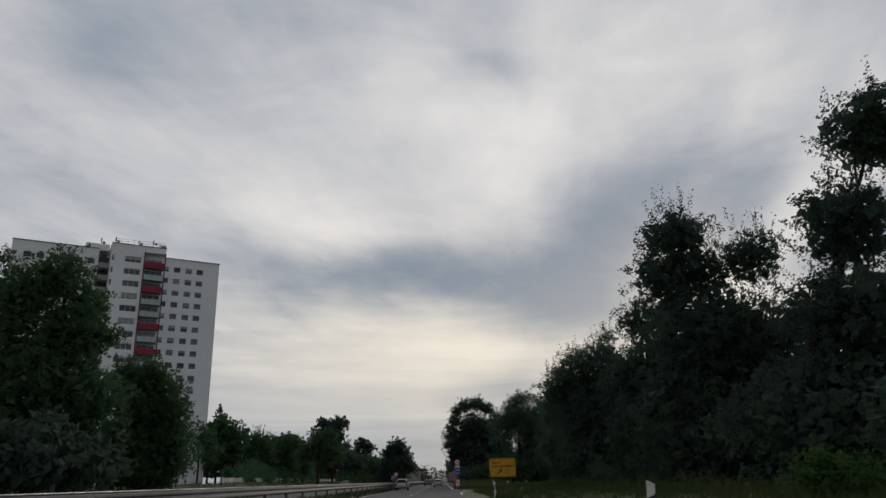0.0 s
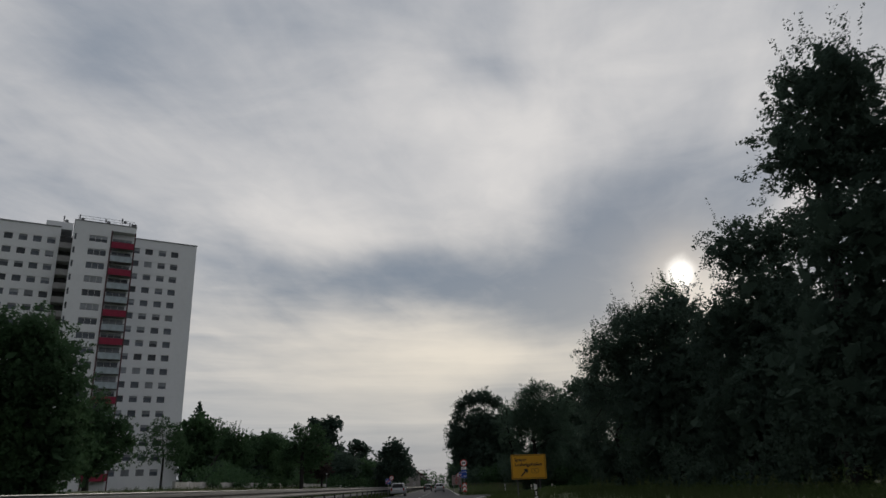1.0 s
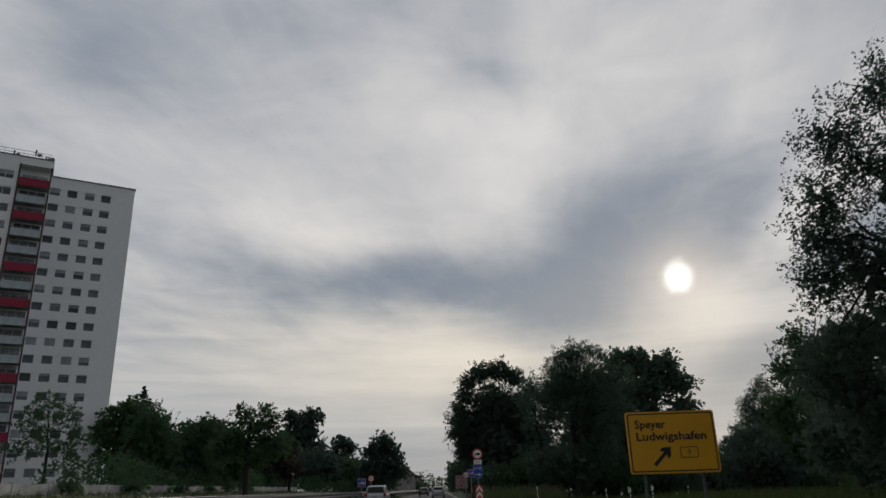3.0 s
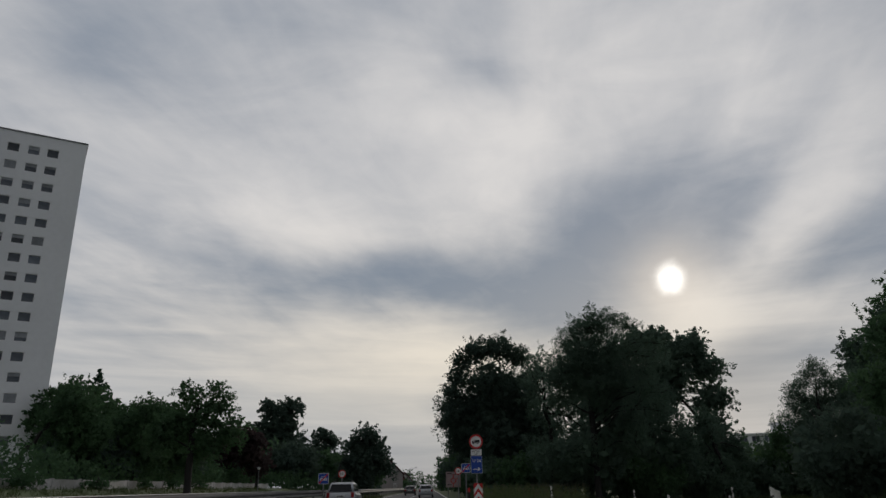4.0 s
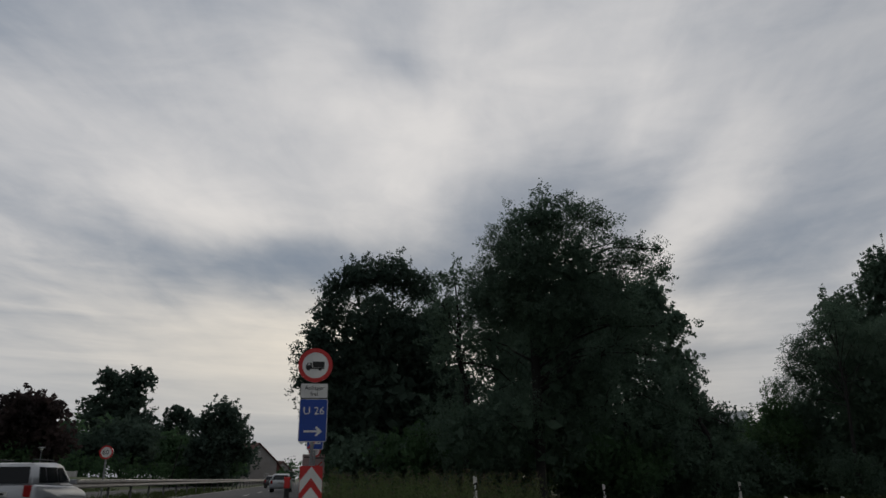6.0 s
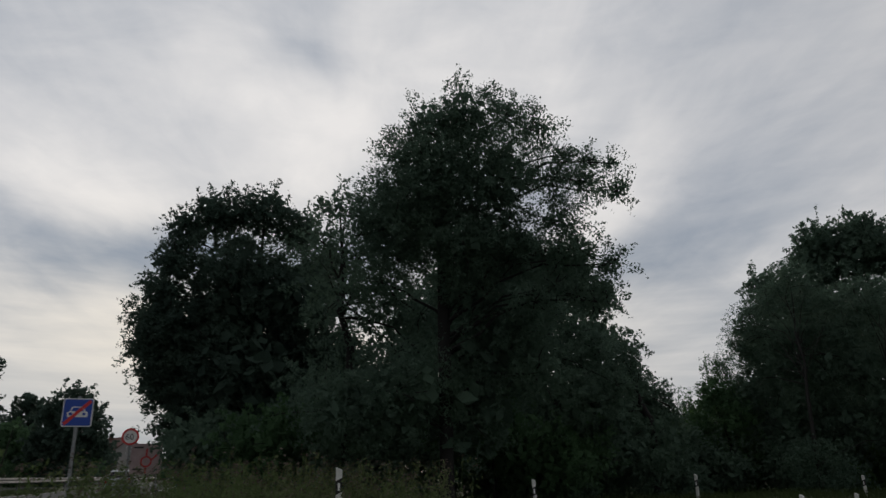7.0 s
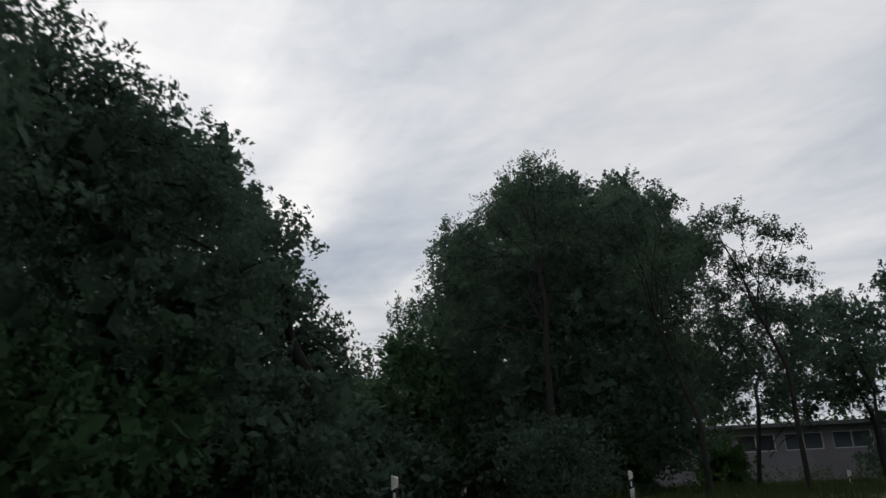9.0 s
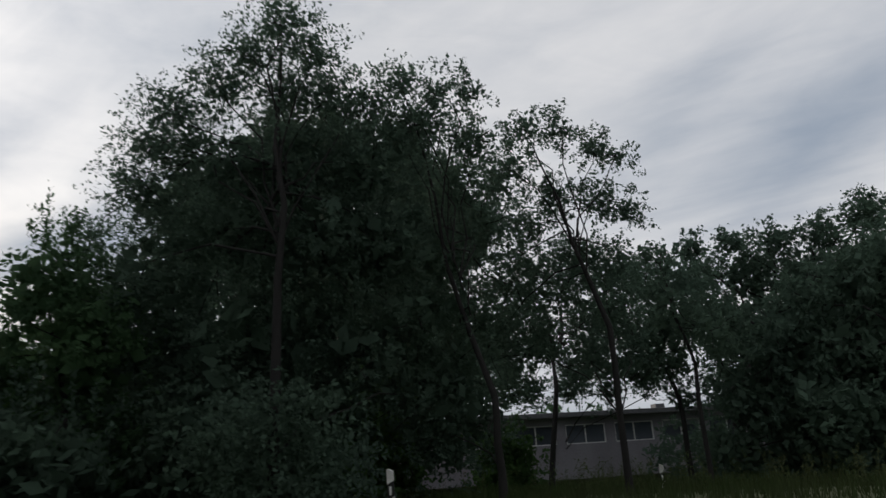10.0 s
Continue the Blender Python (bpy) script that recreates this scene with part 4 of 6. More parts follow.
tree(-32, 218, [(-3.2, -0.7, 18.4, 2.4), (0.8, 0.2, 18.4, 2.9), (-1.2, -0.2, 14.5, 4.2), (-3.8, -0.8, 11.6, 4.7), (0.8, 0.2, 9.4, 5.3)], "tall dark tree far down the road", seed=51, leaf=0.38, clumps=7, per=20, spread=1.3, mat=LEAF_DARK)
tree(-24, 160, [(-2.9, -0.7, 8.1, 2.2), (-1.1, -0.3, 7.4, 2.2), (-4.4, -1.1, 6.4, 2.9), (-0.3, -0.1, 5.0, 2.2)], "reddish dark tree along the road", seed=52, leaf=0.28, clumps=14, per=20, spread=0.9, mat=LEAF_RED)
tree(-24, 223, [(-0.4, -0.1, 12.5, 2.2), (1.4, 0.2, 11.4, 2.2), (-1.4, -0.2, 8.4, 3.0), (2.2, 0.3, 6.7, 3.0)], "round-crowned dark tree far down the road", seed=53, leaf=0.36, clumps=8, per=20, spread=1.2, mat=LEAF_DARK)
tree(-12.4, 187, [(1.0, 0.1, 9.9, 2.3), (-1.2, -0.1, 8.1, 2.1), (2.9, 0.3, 7.7, 1.9), (0.7, 0.1, 5.9, 3.7), (4.0, 0.4, 4.5, 1.7), (-2.0, -0.2, 4.1, 2.3)], "dense round dark tree close to the road", seed=54, leaf=0.28, clumps=14, per=20, spread=1.0, mat=LEAF_DARK, low=1)
spruce(-54, 175, 18.8, 4.3, "pointed dark green spruce behind other trees")


def shrub(x, y, h, w, label, seed, mat=None, leaf=0.14, clumps=20, per=18, shoots=0, group="", spread=0.5, low=0.0):
    """A many-stemmed bush of a few overlapping mounds."""
    r = random.Random(seed)
    lobes = []
    for k in range(5):
        a = 2 * math.pi * k / 5 + r.uniform(0, 1)
        lobes.append((math.cos(a) * w * 0.33, math.sin(a) * w * 0.33, h * r.uniform(0.35, 0.62), w * 0.36))
    lobes.append((0, 0, h - w * 0.28, w * 0.32))
    return tree(x, y, [(a, b, c + height(x, y), d) for a, b, c, d in lobes], label, leaf=leaf, clumps=clumps, per=per, spread=spread, trunk=0.06, mat=mat, seed=seed, shoots=shoots, name="shrub", category="shrub", group=group, low=low, fill=0.46)


# thickets that close the gaps under and behind the trees
for k, (x, y, h, w) in enumerate([(14.5, 20, 4.2, 4.5), (14.5, 25.5, 5.0, 5), (14.8, 31, 5.5, 5), (13.6, 35.5, 5.5, 5), (15.5, 41, 7, 5.5), (14.5, 45, 5.5, 5), (16.5, 51, 7.5, 6), (14.6, 56.5, 6.5, 5), (14.2, 64.8, 6.2, 4.6), (17.5, 61, 8, 6), (13.6, 69, 4.2, 4.2), (18.5, 72, 5.5, 5), (19, 35, 9, 6), (20, 46, 9, 6), (21.5, 97, 5.6, 5), (23.5, 101.5, 6, 5)]):
    shrub(x, y, h, w, "dense dark green thicket under roadside trees", 100 + k, LEAF_DARK, leaf=0.11, clumps=9, group="roadside thicket", low=0.7)
for k, (x, y, h, w) in enumerate([(4.4, 131.5, 4.5, 3.6), (5.0, 124.5, 4.0, 4.2), (7.2, 120.5, 4.0, 4), (10.2, 122.5, 5.5, 5), (15.5, 119.5, 5.0, 4.5), (17.2, 123.5, 6.5, 5.5), (18.0, 118.6, 3.6, 3.6), (22.5, 123, 4.6, 4.2), (24, 128, 6, 5), (28.5, 127.5, 4.6, 4.4), (9.5, 130, 7, 6), (15, 131, 8, 6.5), (20, 131, 8, 6)]):
    shrub(x, y, h, w, "dense dark undergrowth between road and ramp", 130 + k, LEAF_HAZED if k % 2 else LEAF, leaf=0.08 if k in (4, 6, 7) else 0.12, clumps=24 if k in (4, 6, 7) else 11, per=16, group="clump undergrowth", low=1.0)
for k, (x, y, h, w) in enumerate([(31.5, 130, 4.4, 4.4), (35, 131.5, 5.2, 5), (36.5, 124, 4.4, 4.4), (40.5, 123.2, 4.0, 3.2), (45, 131, 6, 6), (50.6, 108.5, 4.5, 4.5), (53, 104, 6, 5.5), (47, 111.5, 4.2, 3.8), (52, 98, 6, 6), (45.5, 121.5, 1.6, 2.0), (35, 124.2, 3.0, 3.4), (31, 126, 3.0, 3.4), (38, 122.4, 2.6, 3), (38, 131.2, 5.5, 5), (37.5, 127.6, 4.4, 4.4), (40, 135.5, 7, 6)]):
    shrub(x, y, h, w, "dark bush beyond the exit ramp", 160 + k, LEAF_HAZED if k % 3 else LEAF_LIGHT, leaf=0.10, clumps=13, per=15, shoots=12, group="bushes beyond the ramp", low=1.0)
for k in range(12):
    y = 124.5 + k * 6.5
    shrub(-30.5 - (k % 3) * 1.7, y, 5.6 + (k * 7 % 5) * 0.45, 6.6, "dark green tree belt bush behind the wall", 200 + k, (LEAF_DARK, LEAF, NEEDLE)[k % 3], leaf=0.26, clumps=5, per=12, spread=0.9, group="tree belt")
for k, (x, y, h, w) in enumerate([(-24, 185, 8, 8), (-20, 196, 8, 8), (-27, 205, 9, 9), (-19, 214, 8, 8), (-15, 205, 6.5, 7), (-38, 175, 9, 9), (-46, 168, 8, 8), (-36, 190, 9, 9), (-16, 235, 9, 8), (-12.5, 196, 5.5, 6), (-42, 158, 8, 8), (-24, 52, 4.5, 6), (-21, 38, 5, 6), (-8.6, 272, 3.2, 5), (-7.8, 290, 3.4, 5)]):
    shrub(x, y, h, w, "dark green bush in the tree belt", 230 + k, (LEAF_DARK, LEAF)[k % 2], leaf=0.30, clumps=4, per=14, spread=1.0, group="tree belt")
for k, (x, y, h, w) in enumerate([(6.5, 140, 9, 6.5), (6, 150, 8.5, 6.5), (5.5, 162, 8, 6.5), (5.5, 176, 8, 7), (5.5, 192, 7.5, 7), (5.8, 212, 8, 8), (6, 236, 8, 8), (11, 145, 10, 8), (22, 142, 9, 9), (33, 145, 7, 8), (44, 150, 7.5, 8)]):
    shrub(x, y, h, w, "dark green roadside bush further along", 260 + k, (LEAF_DARK, LEAF)[k % 2], leaf=0.25, clumps=6, per=14, spread=0.9, shoots=10, group="bushes further along")


for k, (x, y, h, w) in enumerate([(-24, 112, 0.9, 1.8), (-24.3, 103, 1.1, 2.2), (-24.2, 128, 1.0, 1.6), (-24.3, 121.5, 0.8, 1.2), (-24.4, 93, 1.0, 1.6), (-24.2, 136, 1.0, 2.0)]):
    shrub(x, y, h, w, "low green bush against the garden wall", 290 + k, LEAF, leaf=0.07, clumps=30, per=12, spread=0.3, group="bushes at the wall")

# ---- distant woodland ----
def wood_belt(label, path, tall, deep, seed, step=2.2, leaf=0.55, per=150):
    """A far belt of trees as one mass of leaf clumps with a ragged top."""
    rng = np.random.default_rng(seed)
    pts = []
    for (ax, ay), (bx, by) in zip(path, path[1:]):
        n = max(2, int(math.hypot(bx - ax, by - ay) / step))
        for k in range(n):
            f = k / n
            x, y = ax + (bx - ax) * f + rng.normal() * deep * 0.3, ay + (by - ay) * f + rng.normal() * deep * 0.3
            h = tall * rng.uniform(0.7, 1.12)
            q = rng.normal(size=(per, 3))
            q /= np.linalg.norm(q, axis=1)[:, None]
            q *= np.array([step * 1.1, step * 1.1, h * 0.52]) * rng.uniform(0.55, 1.05, (per, 1))
            pts.append(q + np.array([x, y, height(x, y) + h * 0.48]))
    ob = leaf_mesh("far_woodland", quads(rng, np.concatenate(pts), leaf), LEAF, None)
    tagged(ob, label, "woodland", kind="stuff")


wood_belt("dark woodland far behind the exit ramp", [(9, 156), (28, 160), (50, 165), (80, 160), (104, 128), (100, 90)], 6.5, 5, 401)
wood_belt("dark woodland behind the roadside trees", [(24, 8), (25, 40), (26, 72), (33, 92)], 7.5, 4, 402)
wood_belt("dark trees behind the low grey building", [(70, 88), (71, 112), (70, 138)], 3.2, 2, 403, leaf=0.25, per=200)
wood_belt("dark woodland along the road's far side", [(-34, 182), (-31, 215), (-24, 260), (-18, 300)], 8.5, 5, 404)
wood_belt("dark woodland along the near verge far ahead", [(8.5, 165), (8.5, 235), (9.5, 290)], 8.0, 3, 405)
wood_belt("dark shrubs at the foot of the tower block", [(-42, 152), (-38, 162), (-36, 176)], 5.0, 3, 406)
wood_belt("dark trees far beyond the carriageway", [(-38, 18), (-42, 60), (-47, 100)], 6.5, 3, 407)

wood_belt("dark hedge behind the garden wall", [(-27.8, 100), (-27.5, 135), (-27.5, 171), (-19, 184), (-14, 225)], 3.2, 1.5, 408, step=1.7, leaf=0.2, per=230)
wood_belt("low dark scrub behind the clump and the ramp", [(4.5, 134.5), (14, 134), (27, 133), (36, 135.5), (47, 144)], 3.0, 1.5, 411, step=1.7, leaf=0.2, per=230)
wood_belt("dark trees closing the road's far end", [(-22, 392), (24, 392)], 9.0, 4, 409, leaf=0.6)
wood_belt("dark trees closing the far verge", [(4.5, 300), (5, 326)], 5.5, 2, 410, leaf=0.6)


# ---- the tower block ----
def wall_with_holes(bm, x0, x1, z0, z1, holes, y=0.0, reveal=0.22):
    """A wall face at depth y with openings (x0, x1, z0, z1) that go back by reveal."""
    xs = sorted({x0, x1, *[h[0] for h in holes], *[h[1] for h in holes]})
    zs = sorted({z0, z1, *[h[2] for h in holes], *[h[3] for h in holes]})
    inside = {(round(h[0], 3), round(h[2], 3)) for h in holes}
    verts = {}

    def v(x, z, d=0.0):
        key = (round(x, 3), round(z, 3), d)
        if key not in verts:
            verts[key] = bm.verts.new((x, y + d, z))
        return verts[key]
    for i in range(len(xs) - 1):
        for j in range(len(zs) - 1):
            if (round(xs[i], 3), round(zs[j], 3)) not in inside:
                bm.faces.new((v(xs[i], zs[j]), v(xs[i + 1], zs[j]), v(xs[i + 1], zs[j + 1]), v(xs[i], zs[j + 1])))
    for a, b, c, d in holes:
        ring = [(a, c), (b, c), (b, d), (a, d)]
        for k in range(4):
            p, q = ring[k], ring[(k + 1) % 4]
            bm.faces.new((v(*q), v(*p), v(*p, reveal), v(*q, reveal)))
    return bm


def window_meshes(w, h, mullions):
    """Frame and pane of one window, its middle at the origin, facing -y."""
    t = 0.05
    cuts = [-w / 2 + t, *[v for k in sorted(mullions) for v in (k - t / 2, k + t / 2)], w / 2 - t]
    lights = [(cuts[k], cuts[k + 1], -h / 2 + t, h / 2 - t) for k in range(0, len(cuts), 2)]
    bm = wall_with_holes(bmesh.new(), -w / 2, w / 2, -h / 2, h / 2, lights, 0.05, 0.06)
    fr = bpy.data.meshes.new("window_frame")
    bm.to_mesh(fr), bm.free()
    fr.materials.append(FRAME_WHITE)
    bm = boxes((-w / 2 + t, w / 2 - t, 0.11, 0.13, -h / 2 + t, h / 2 - t))
    pn = bpy.data.meshes.new("pane")
    bm.to_mesh(pn), bm.free()
    pn.materials.append(PANE)
    bm = boxes((-w / 2 + t, w / 2 - t, 0.085, 0.105, -1.0, 0.0))
    bl = bpy.data.meshes.new("blind")
    bm.to_mesh(bl), bm.free()
    bl.materials.append(BLIND)
    return fr, pn, bl, h / 2 - t, h - 2 * t


def window_at(kit, parent, x, y, z, drop):
    fr, pn, bl, top, span = kit
    w = share("window", fr, parent, pose(x, y, z))
    share("pane", pn, w, Matrix.Identity(4))
    if drop > 0.05:
        share("blind", bl, w, pose(0, 0, top) @ Matrix.Diagonal((1, 1, span * drop, 1)))
    return w


def build_tower():
    rnd = random.Random(8)
    t = thing("apartment_tower", -49.05, 150.7, 0, 29, "tall white high-rise apartment block with red balcony awnings", "apartment building")
    first, pitch, rows = 46.2, 2.584, 17
    zs = [first - pitch * k for k in range(rows)]
    small = window_meshes(1.44, 1.22, ())
    wide = window_meshes(3.1, 1.25, (-0.5, 0.5))
    # wing by the road
    cols = (-4.05, -6.37, -8.82, -11.2)
    holes = [(c - 0.72, c + 0.72, z - 0.61, z + 0.61) for c in cols for z in zs]
    bm = wall_with_holes(bmesh.new(), -16, 0, 0, 48.6, holes)
    box(bm, -16, 0, 0.23, 12, 0, 48.55)
    part("right_wing_wall", bm, PLASTER, t)
    part("roof_edge", boxes((-16, 0.12, -0.12, 12.1, 48.56, 48.72)), FRAME_GREY, t, "thin grey metal roof edging")
    for c in cols:
        for z in zs:
            window_at(small, t, c, 0.02, z, rnd.choice((0, 0, 0.25, 0.4, 0.6, 1.0)))
    # far wing
    cols = (-25.74, -28.0, -30.27, -32.57, -34.9, -37.2)
    holes = [(c - 0.72, c + 0.72, z - 0.61, z + 0.61) for c in cols for z in zs]
    bm = wall_with_holes(bmesh.new(), -40, -24.4, 0, 49.0, holes)
    box(bm, -40, -24.4, 0.23, 12, 0, 48.95)
    part("left_wing_wall", bm, PLASTER, t)
    part("roof_edge", boxes((-40.1, -24.4, -0.12, 12.1, 48.96, 49.12)), FRAME_GREY, t)
    for c in cols:
        for z in zs:
            window_at(small, t, c, 0.02, z, rnd.choice((0, 0, 0.3, 0.5, 0.8, 1.0)))
    # projecting core with living-room windows
    yf = -4.26
    holes = [(-19.7, -16.6, z - 0.625, z + 0.625) for z in zs] + [(-22.15, -21.75, z - 0.625, z + 0.625) for z in zs]
    bm = wall_with_holes(bmesh.new(), -22.3, -16.0, 0, 49.3, holes, yf)
    box(bm, -22.3, -16.0, yf + 0.23, 9, 0, 49.28)
    part("core_wall", bm, PLASTER, t)
    part("core_roof", boxes((-22.4, -11.8, yf - 0.08, 9.0, 49.29, 49.45)), FRAME_GREY, t)
    for z in zs:
        window_at(wide, t, -18.15, yf + 0.02, z, rnd.choice((0, 0.15, 0.3, 0.5, 0.9)))
    side = window_meshes(0.4, 1.25, ())
    # balcony stack at the core's corner
    part("balcony_back_wall", boxes((-16.0, -11.95, yf + 1.5, 4.3, 0, 48.3)), PLASTER, t)
    part("balcony_top", boxes((-15.99, -11.9, yf, yf + 1.6, 48.1, 49.28)), PLASTER, t)
    for x in (-15.98, -11.95):
        part("balcony_post", boxes((x - 0.11, x + 0.11, yf - 0.16, yf + 0.06, 1.0, 48.1)), DARK_EDGE, t, "dark red steel balcony post")
    red = {0, 2, 5, 7, 11, 14, 16}
    door = window_meshes(3.4, 1.9, (-0.6, 0.5))
    for k, z in enumerate(zs):
        b = new("balcony")
        b.parent = t
        b.matrix_basis = pose(-13.96, yf, z)
        part("slab", boxes((-1.94, 1.94, 0.0, 1.5, -1.42, -1.24)), CONCRETE, b)
        if k in red:
            part("awning", boxes((-1.97, 1.97, -0.14, -0.02, -1.42, -0.22), bevel=0.02), BALCONY_RED, b, "wine red fabric balcony screen")
        else:
            part("parapet", boxes((-1.94, 1.94, -0.06, 0.02, -1.40, -0.28), bevel=0.01), BALCONY_GREY, b, "grey-blue balcony parapet panel")
        part("handrail", boxes((-1.94, 1.94, -0.05, 0.02, -0.20, -0.14)), FRAME_GREY, b)
        window_at(door, b, 0, 1.36, -0.05, rnd.choice((0, 0.2, 0.4)))
    # open stair landings in the re-entrant corner
    # back wall coloured dark for the shade in the recess
    part("stair_wall", boxes((-24.4, -22.3, 1.2, 8, 0, 47.6)), SHADE, t, "shaded stair recess wall")
    for k, z in enumerate(zs):
        part("stair_parapet", boxes((-24.4, -22.3, -1.2, -1.05, z - 1.5, z - 0.45)), CONCRETE, t)
        part("landing", boxes((-24.4, -22.3, -1.05, 1.2, z - 1.55, z - 1.40)), CONCRETE, t)
    for k, z in enumerate(zs):
        window_at(side, t, -21.95, yf + 0.02, z, 0)
    part("plant_room", boxes((-27, -22.5, 1.0, 7, 48.97, 50.4)), PLASTER, t)
    # roof rail and masts
    for k in range(9):
        part("roof_rail_post", boxes((-21.9 + k * 1.2, -21.86 + k * 1.2, yf + 0.5, yf + 0.54, 49.45, 50.5)), FRAME_GREY, t)
    for z in (50.0, 50.48):
        part("roof_rail", boxes((-21.9, -12.26, yf + 0.5, yf + 0.54, z, z + 0.05)), FRAME_GREY, t)
    for x, y, h in ((-24.2, 2, 2.6), (-23.5, 3, 1.8), (-21.6, -1, 2.2), (-14.4, -2.5, 2.0), (-13.0, -2, 1.5), (-12.6, -3, 1.1), (-17.2, -2, 1.6)):
        m = new("antenna_mast")
        m.parent = t
        m.matrix_basis = pose(x, y, 49.4)
        part("pole", tube(bmesh.new(), (0, 0, 0), (0, 0, h), 0.05, 0.04, 8), FRAME_GREY, m)
        part("panel", boxes((-0.12, 0.12, -0.12, 0.02, h * 0.62, h), bevel=0.02), FRAME_GREY, m)
        part("arm", boxes((-0.02, 0.5, -0.02, 0.02, h * 0.55, h * 0.55 + 0.05)), FRAME_GREY, m)
        dish = bmesh.new()
        tube(dish, (0.5, -0.05, h * 0.6), (0.5, -0.2, h * 0.6), 0.12, 0.3, 14)
        part("dish", dish, FRAME_GREY, m)


build_tower()


# ---- walls and buildings ----
def build_yard_wall():
    w = thing("yard_wall", -25.2, 84, 1.42, 0, "long pale concrete garden wall with panel joints", "wall", kind="structure")
    mesh = None
    for k in range(22):
        if mesh is None:
            mesh = part("wall_panel", boxes((-0.09, 0.09, 0.02, 3.98, 0, 0.68), bevel=0.015), WALL_DIM, w).data
            continue
        share("wall_panel", mesh, w, pose(0, k * 4.0, 0))
    pm = None
    for k in range(23):
        if pm is None:
            pm = part("wall_post", boxes((-0.13, 0.13, -0.11, 0.11, 0, 0.75), bevel=0.015), WALL_DIM, w).data
            continue
        share("wall_post", pm, w, pose(0, k * 4.0, 0))


def build_low_building():
    b = thing("low_building", 65.1, 108.4, -0.6, 37.6, "long single-storey grey building with white-framed window band", "building")
    tops = 2.72
    spans = [(1.5 + k * 2.42, 3.45 + k * 2.42) for k in range(10)]
    bm = bmesh.new()
    # local x runs along the wall (world +y), front faces the ramp
    wall_with_holes(bm, 0, 26, 0, tops, [(a, c, 1.52, 2.40) for a, c in spans], 0.0, 0.15)
    box(bm, 0, 26, 0.16, 9, 0, tops)
    wall = part("wall", bm, BUILDING, b, "weathered grey rendered wall")
    wall.matrix_basis = pose(0, 0, 0, 0, 0, -90) @ pose(-26, 0, 0)
    kit = window_meshes(1.95, 0.88, (0.0,))
    for a, c in spans:
        w = window_at(kit, b, 0, 0, 0, random.Random(int(a * 7)).choice((0, 0, 0.3)))
        w.matrix_basis = pose(0, 0, 0, 0, 0, -90) @ pose(-26 + (a + c) / 2, 0.0, 1.96)
    roof = part("roof", boxes((-0.35, 26.35, -0.4, 9.3, tops, tops + 0.22), bevel=0.02), FRAME_GREY, b, "flat roof with dark fascia")
    roof.matrix_basis = pose(0, 0, 0, 0, 0, -90) @ pose(-26, 0, 0)
    chim = part("roof_vent", boxes((14.4, 14.9, 2, 2.5, tops + 0.22, tops + 0.55)), FRAME_GREY, b)
    chim.matrix_basis = pose(0, 0, 0, 0, 0, -90) @ pose(-26, 0, 0)


def build_office():
    b = thing("office_building", 94, 242, 0, -22, "pale flat-roofed office building far behind trees", "building")
    zs = [2.2 + 3.1 * k for k in range(4)]
    kit = window_meshes(2.0, 1.5, (0.0,))
    xs = [-13.5 + 3.0 * k for k in range(10)]
    bm = wall_with_holes(bmesh.new(), -16, 16, 0, 12.6, [(x - 1, x + 1, z - 0.75, z + 0.75) for x in xs for z in zs])
    box(bm, -16, 16, 0.23, 14, 0, 12.55)
    part("wall", bm, PLASTER, b)
    part("roof", boxes((-16.4, 16.4, -0.4, 14.4, 12.61, 12.95)), FRAME_WHITE, b)
    part("penthouse", boxes((-6, 9, 3, 11, 12.95, 15.4)), PLASTER, b)
    part("roof_terrace", boxes((-6.6, 9.6, 2.5, 11.5, 15.4, 15.65)), FRAME_WHITE, b)
    for x in xs:
        for z in zs:
            window_at(kit, b, x, 0.02, z, 0)


def house(x, y, turn, w, d, eave, ridge, wall, label, seed):
    """A gabled house; the gable end faces -y."""
    b = thing("house", x, y, 0, turn, label, "house", "houses down the road")
    bm = bmesh.new()
    plate(bm, [(-w / 2, 0), (w / 2, 0), (w / 2, eave), (0, ridge), (-w / 2, eave)], 0, d)
    part("wall", bm, wall, b)
    for s in (-1, 1):
        bm = bmesh.new()
        nx, nz = (ridge - eave), w / 2
        ln = math.hypot(nx, nz)
        ox, oz = s * nx / ln * 0.2, nz / ln * 0.2
        e = 0.45
        pts = [(0, ridge + 0.02), (s * (w / 2 + e), eave - e * (ridge - eave) / (w / 2) + 0.02), (s * (w / 2 + e) + ox, eave - e * (ridge - eave) / (w / 2) + oz), (0, ridge + 0.24)]
        plate(bm, pts if s < 0 else pts[::-1], -0.4, d + 0.4)
        bmesh.ops.recalc_face_normals(bm, faces=bm.faces[:])
        part("roof_slope", bm, ROOF_RED, b, "weathered red tile roof")
    part("chimney", boxes((-0.9, -0.3, d * 0.4, d * 0.4 + 0.6, ridge - 0.9, ridge + 0.9), bevel=0.02), ROOF_RED, b)
    kit = window_meshes(1.1, 1.4, (0.0,))
    for i in (-0.25, 0.25):
        for z in (1.6, 4.3):
            if z < eave - 0.5:
                window_at(kit, b, i * w, -0.1, z, 0)
    window_at(kit, b, 0, -0.1, eave + (ridge - eave) * 0.4, 0)


build_yard_wall()
build_low_building()
build_office()
house(-11.4, 247, 38, 10, 13, 4.6, 8.5, HOUSE_WALL, "white gabled house with red tile roof", 1)
house(-9.6, 276, 55, 7, 9, 3.0, 5.8, BRICK_RED, "red-rendered house with tiled roof", 3)
house(-9.0, 306, 40, 7, 9, 3.2, 6.0, HOUSE_WALL, "pale gabled house with steep red roof", 2)


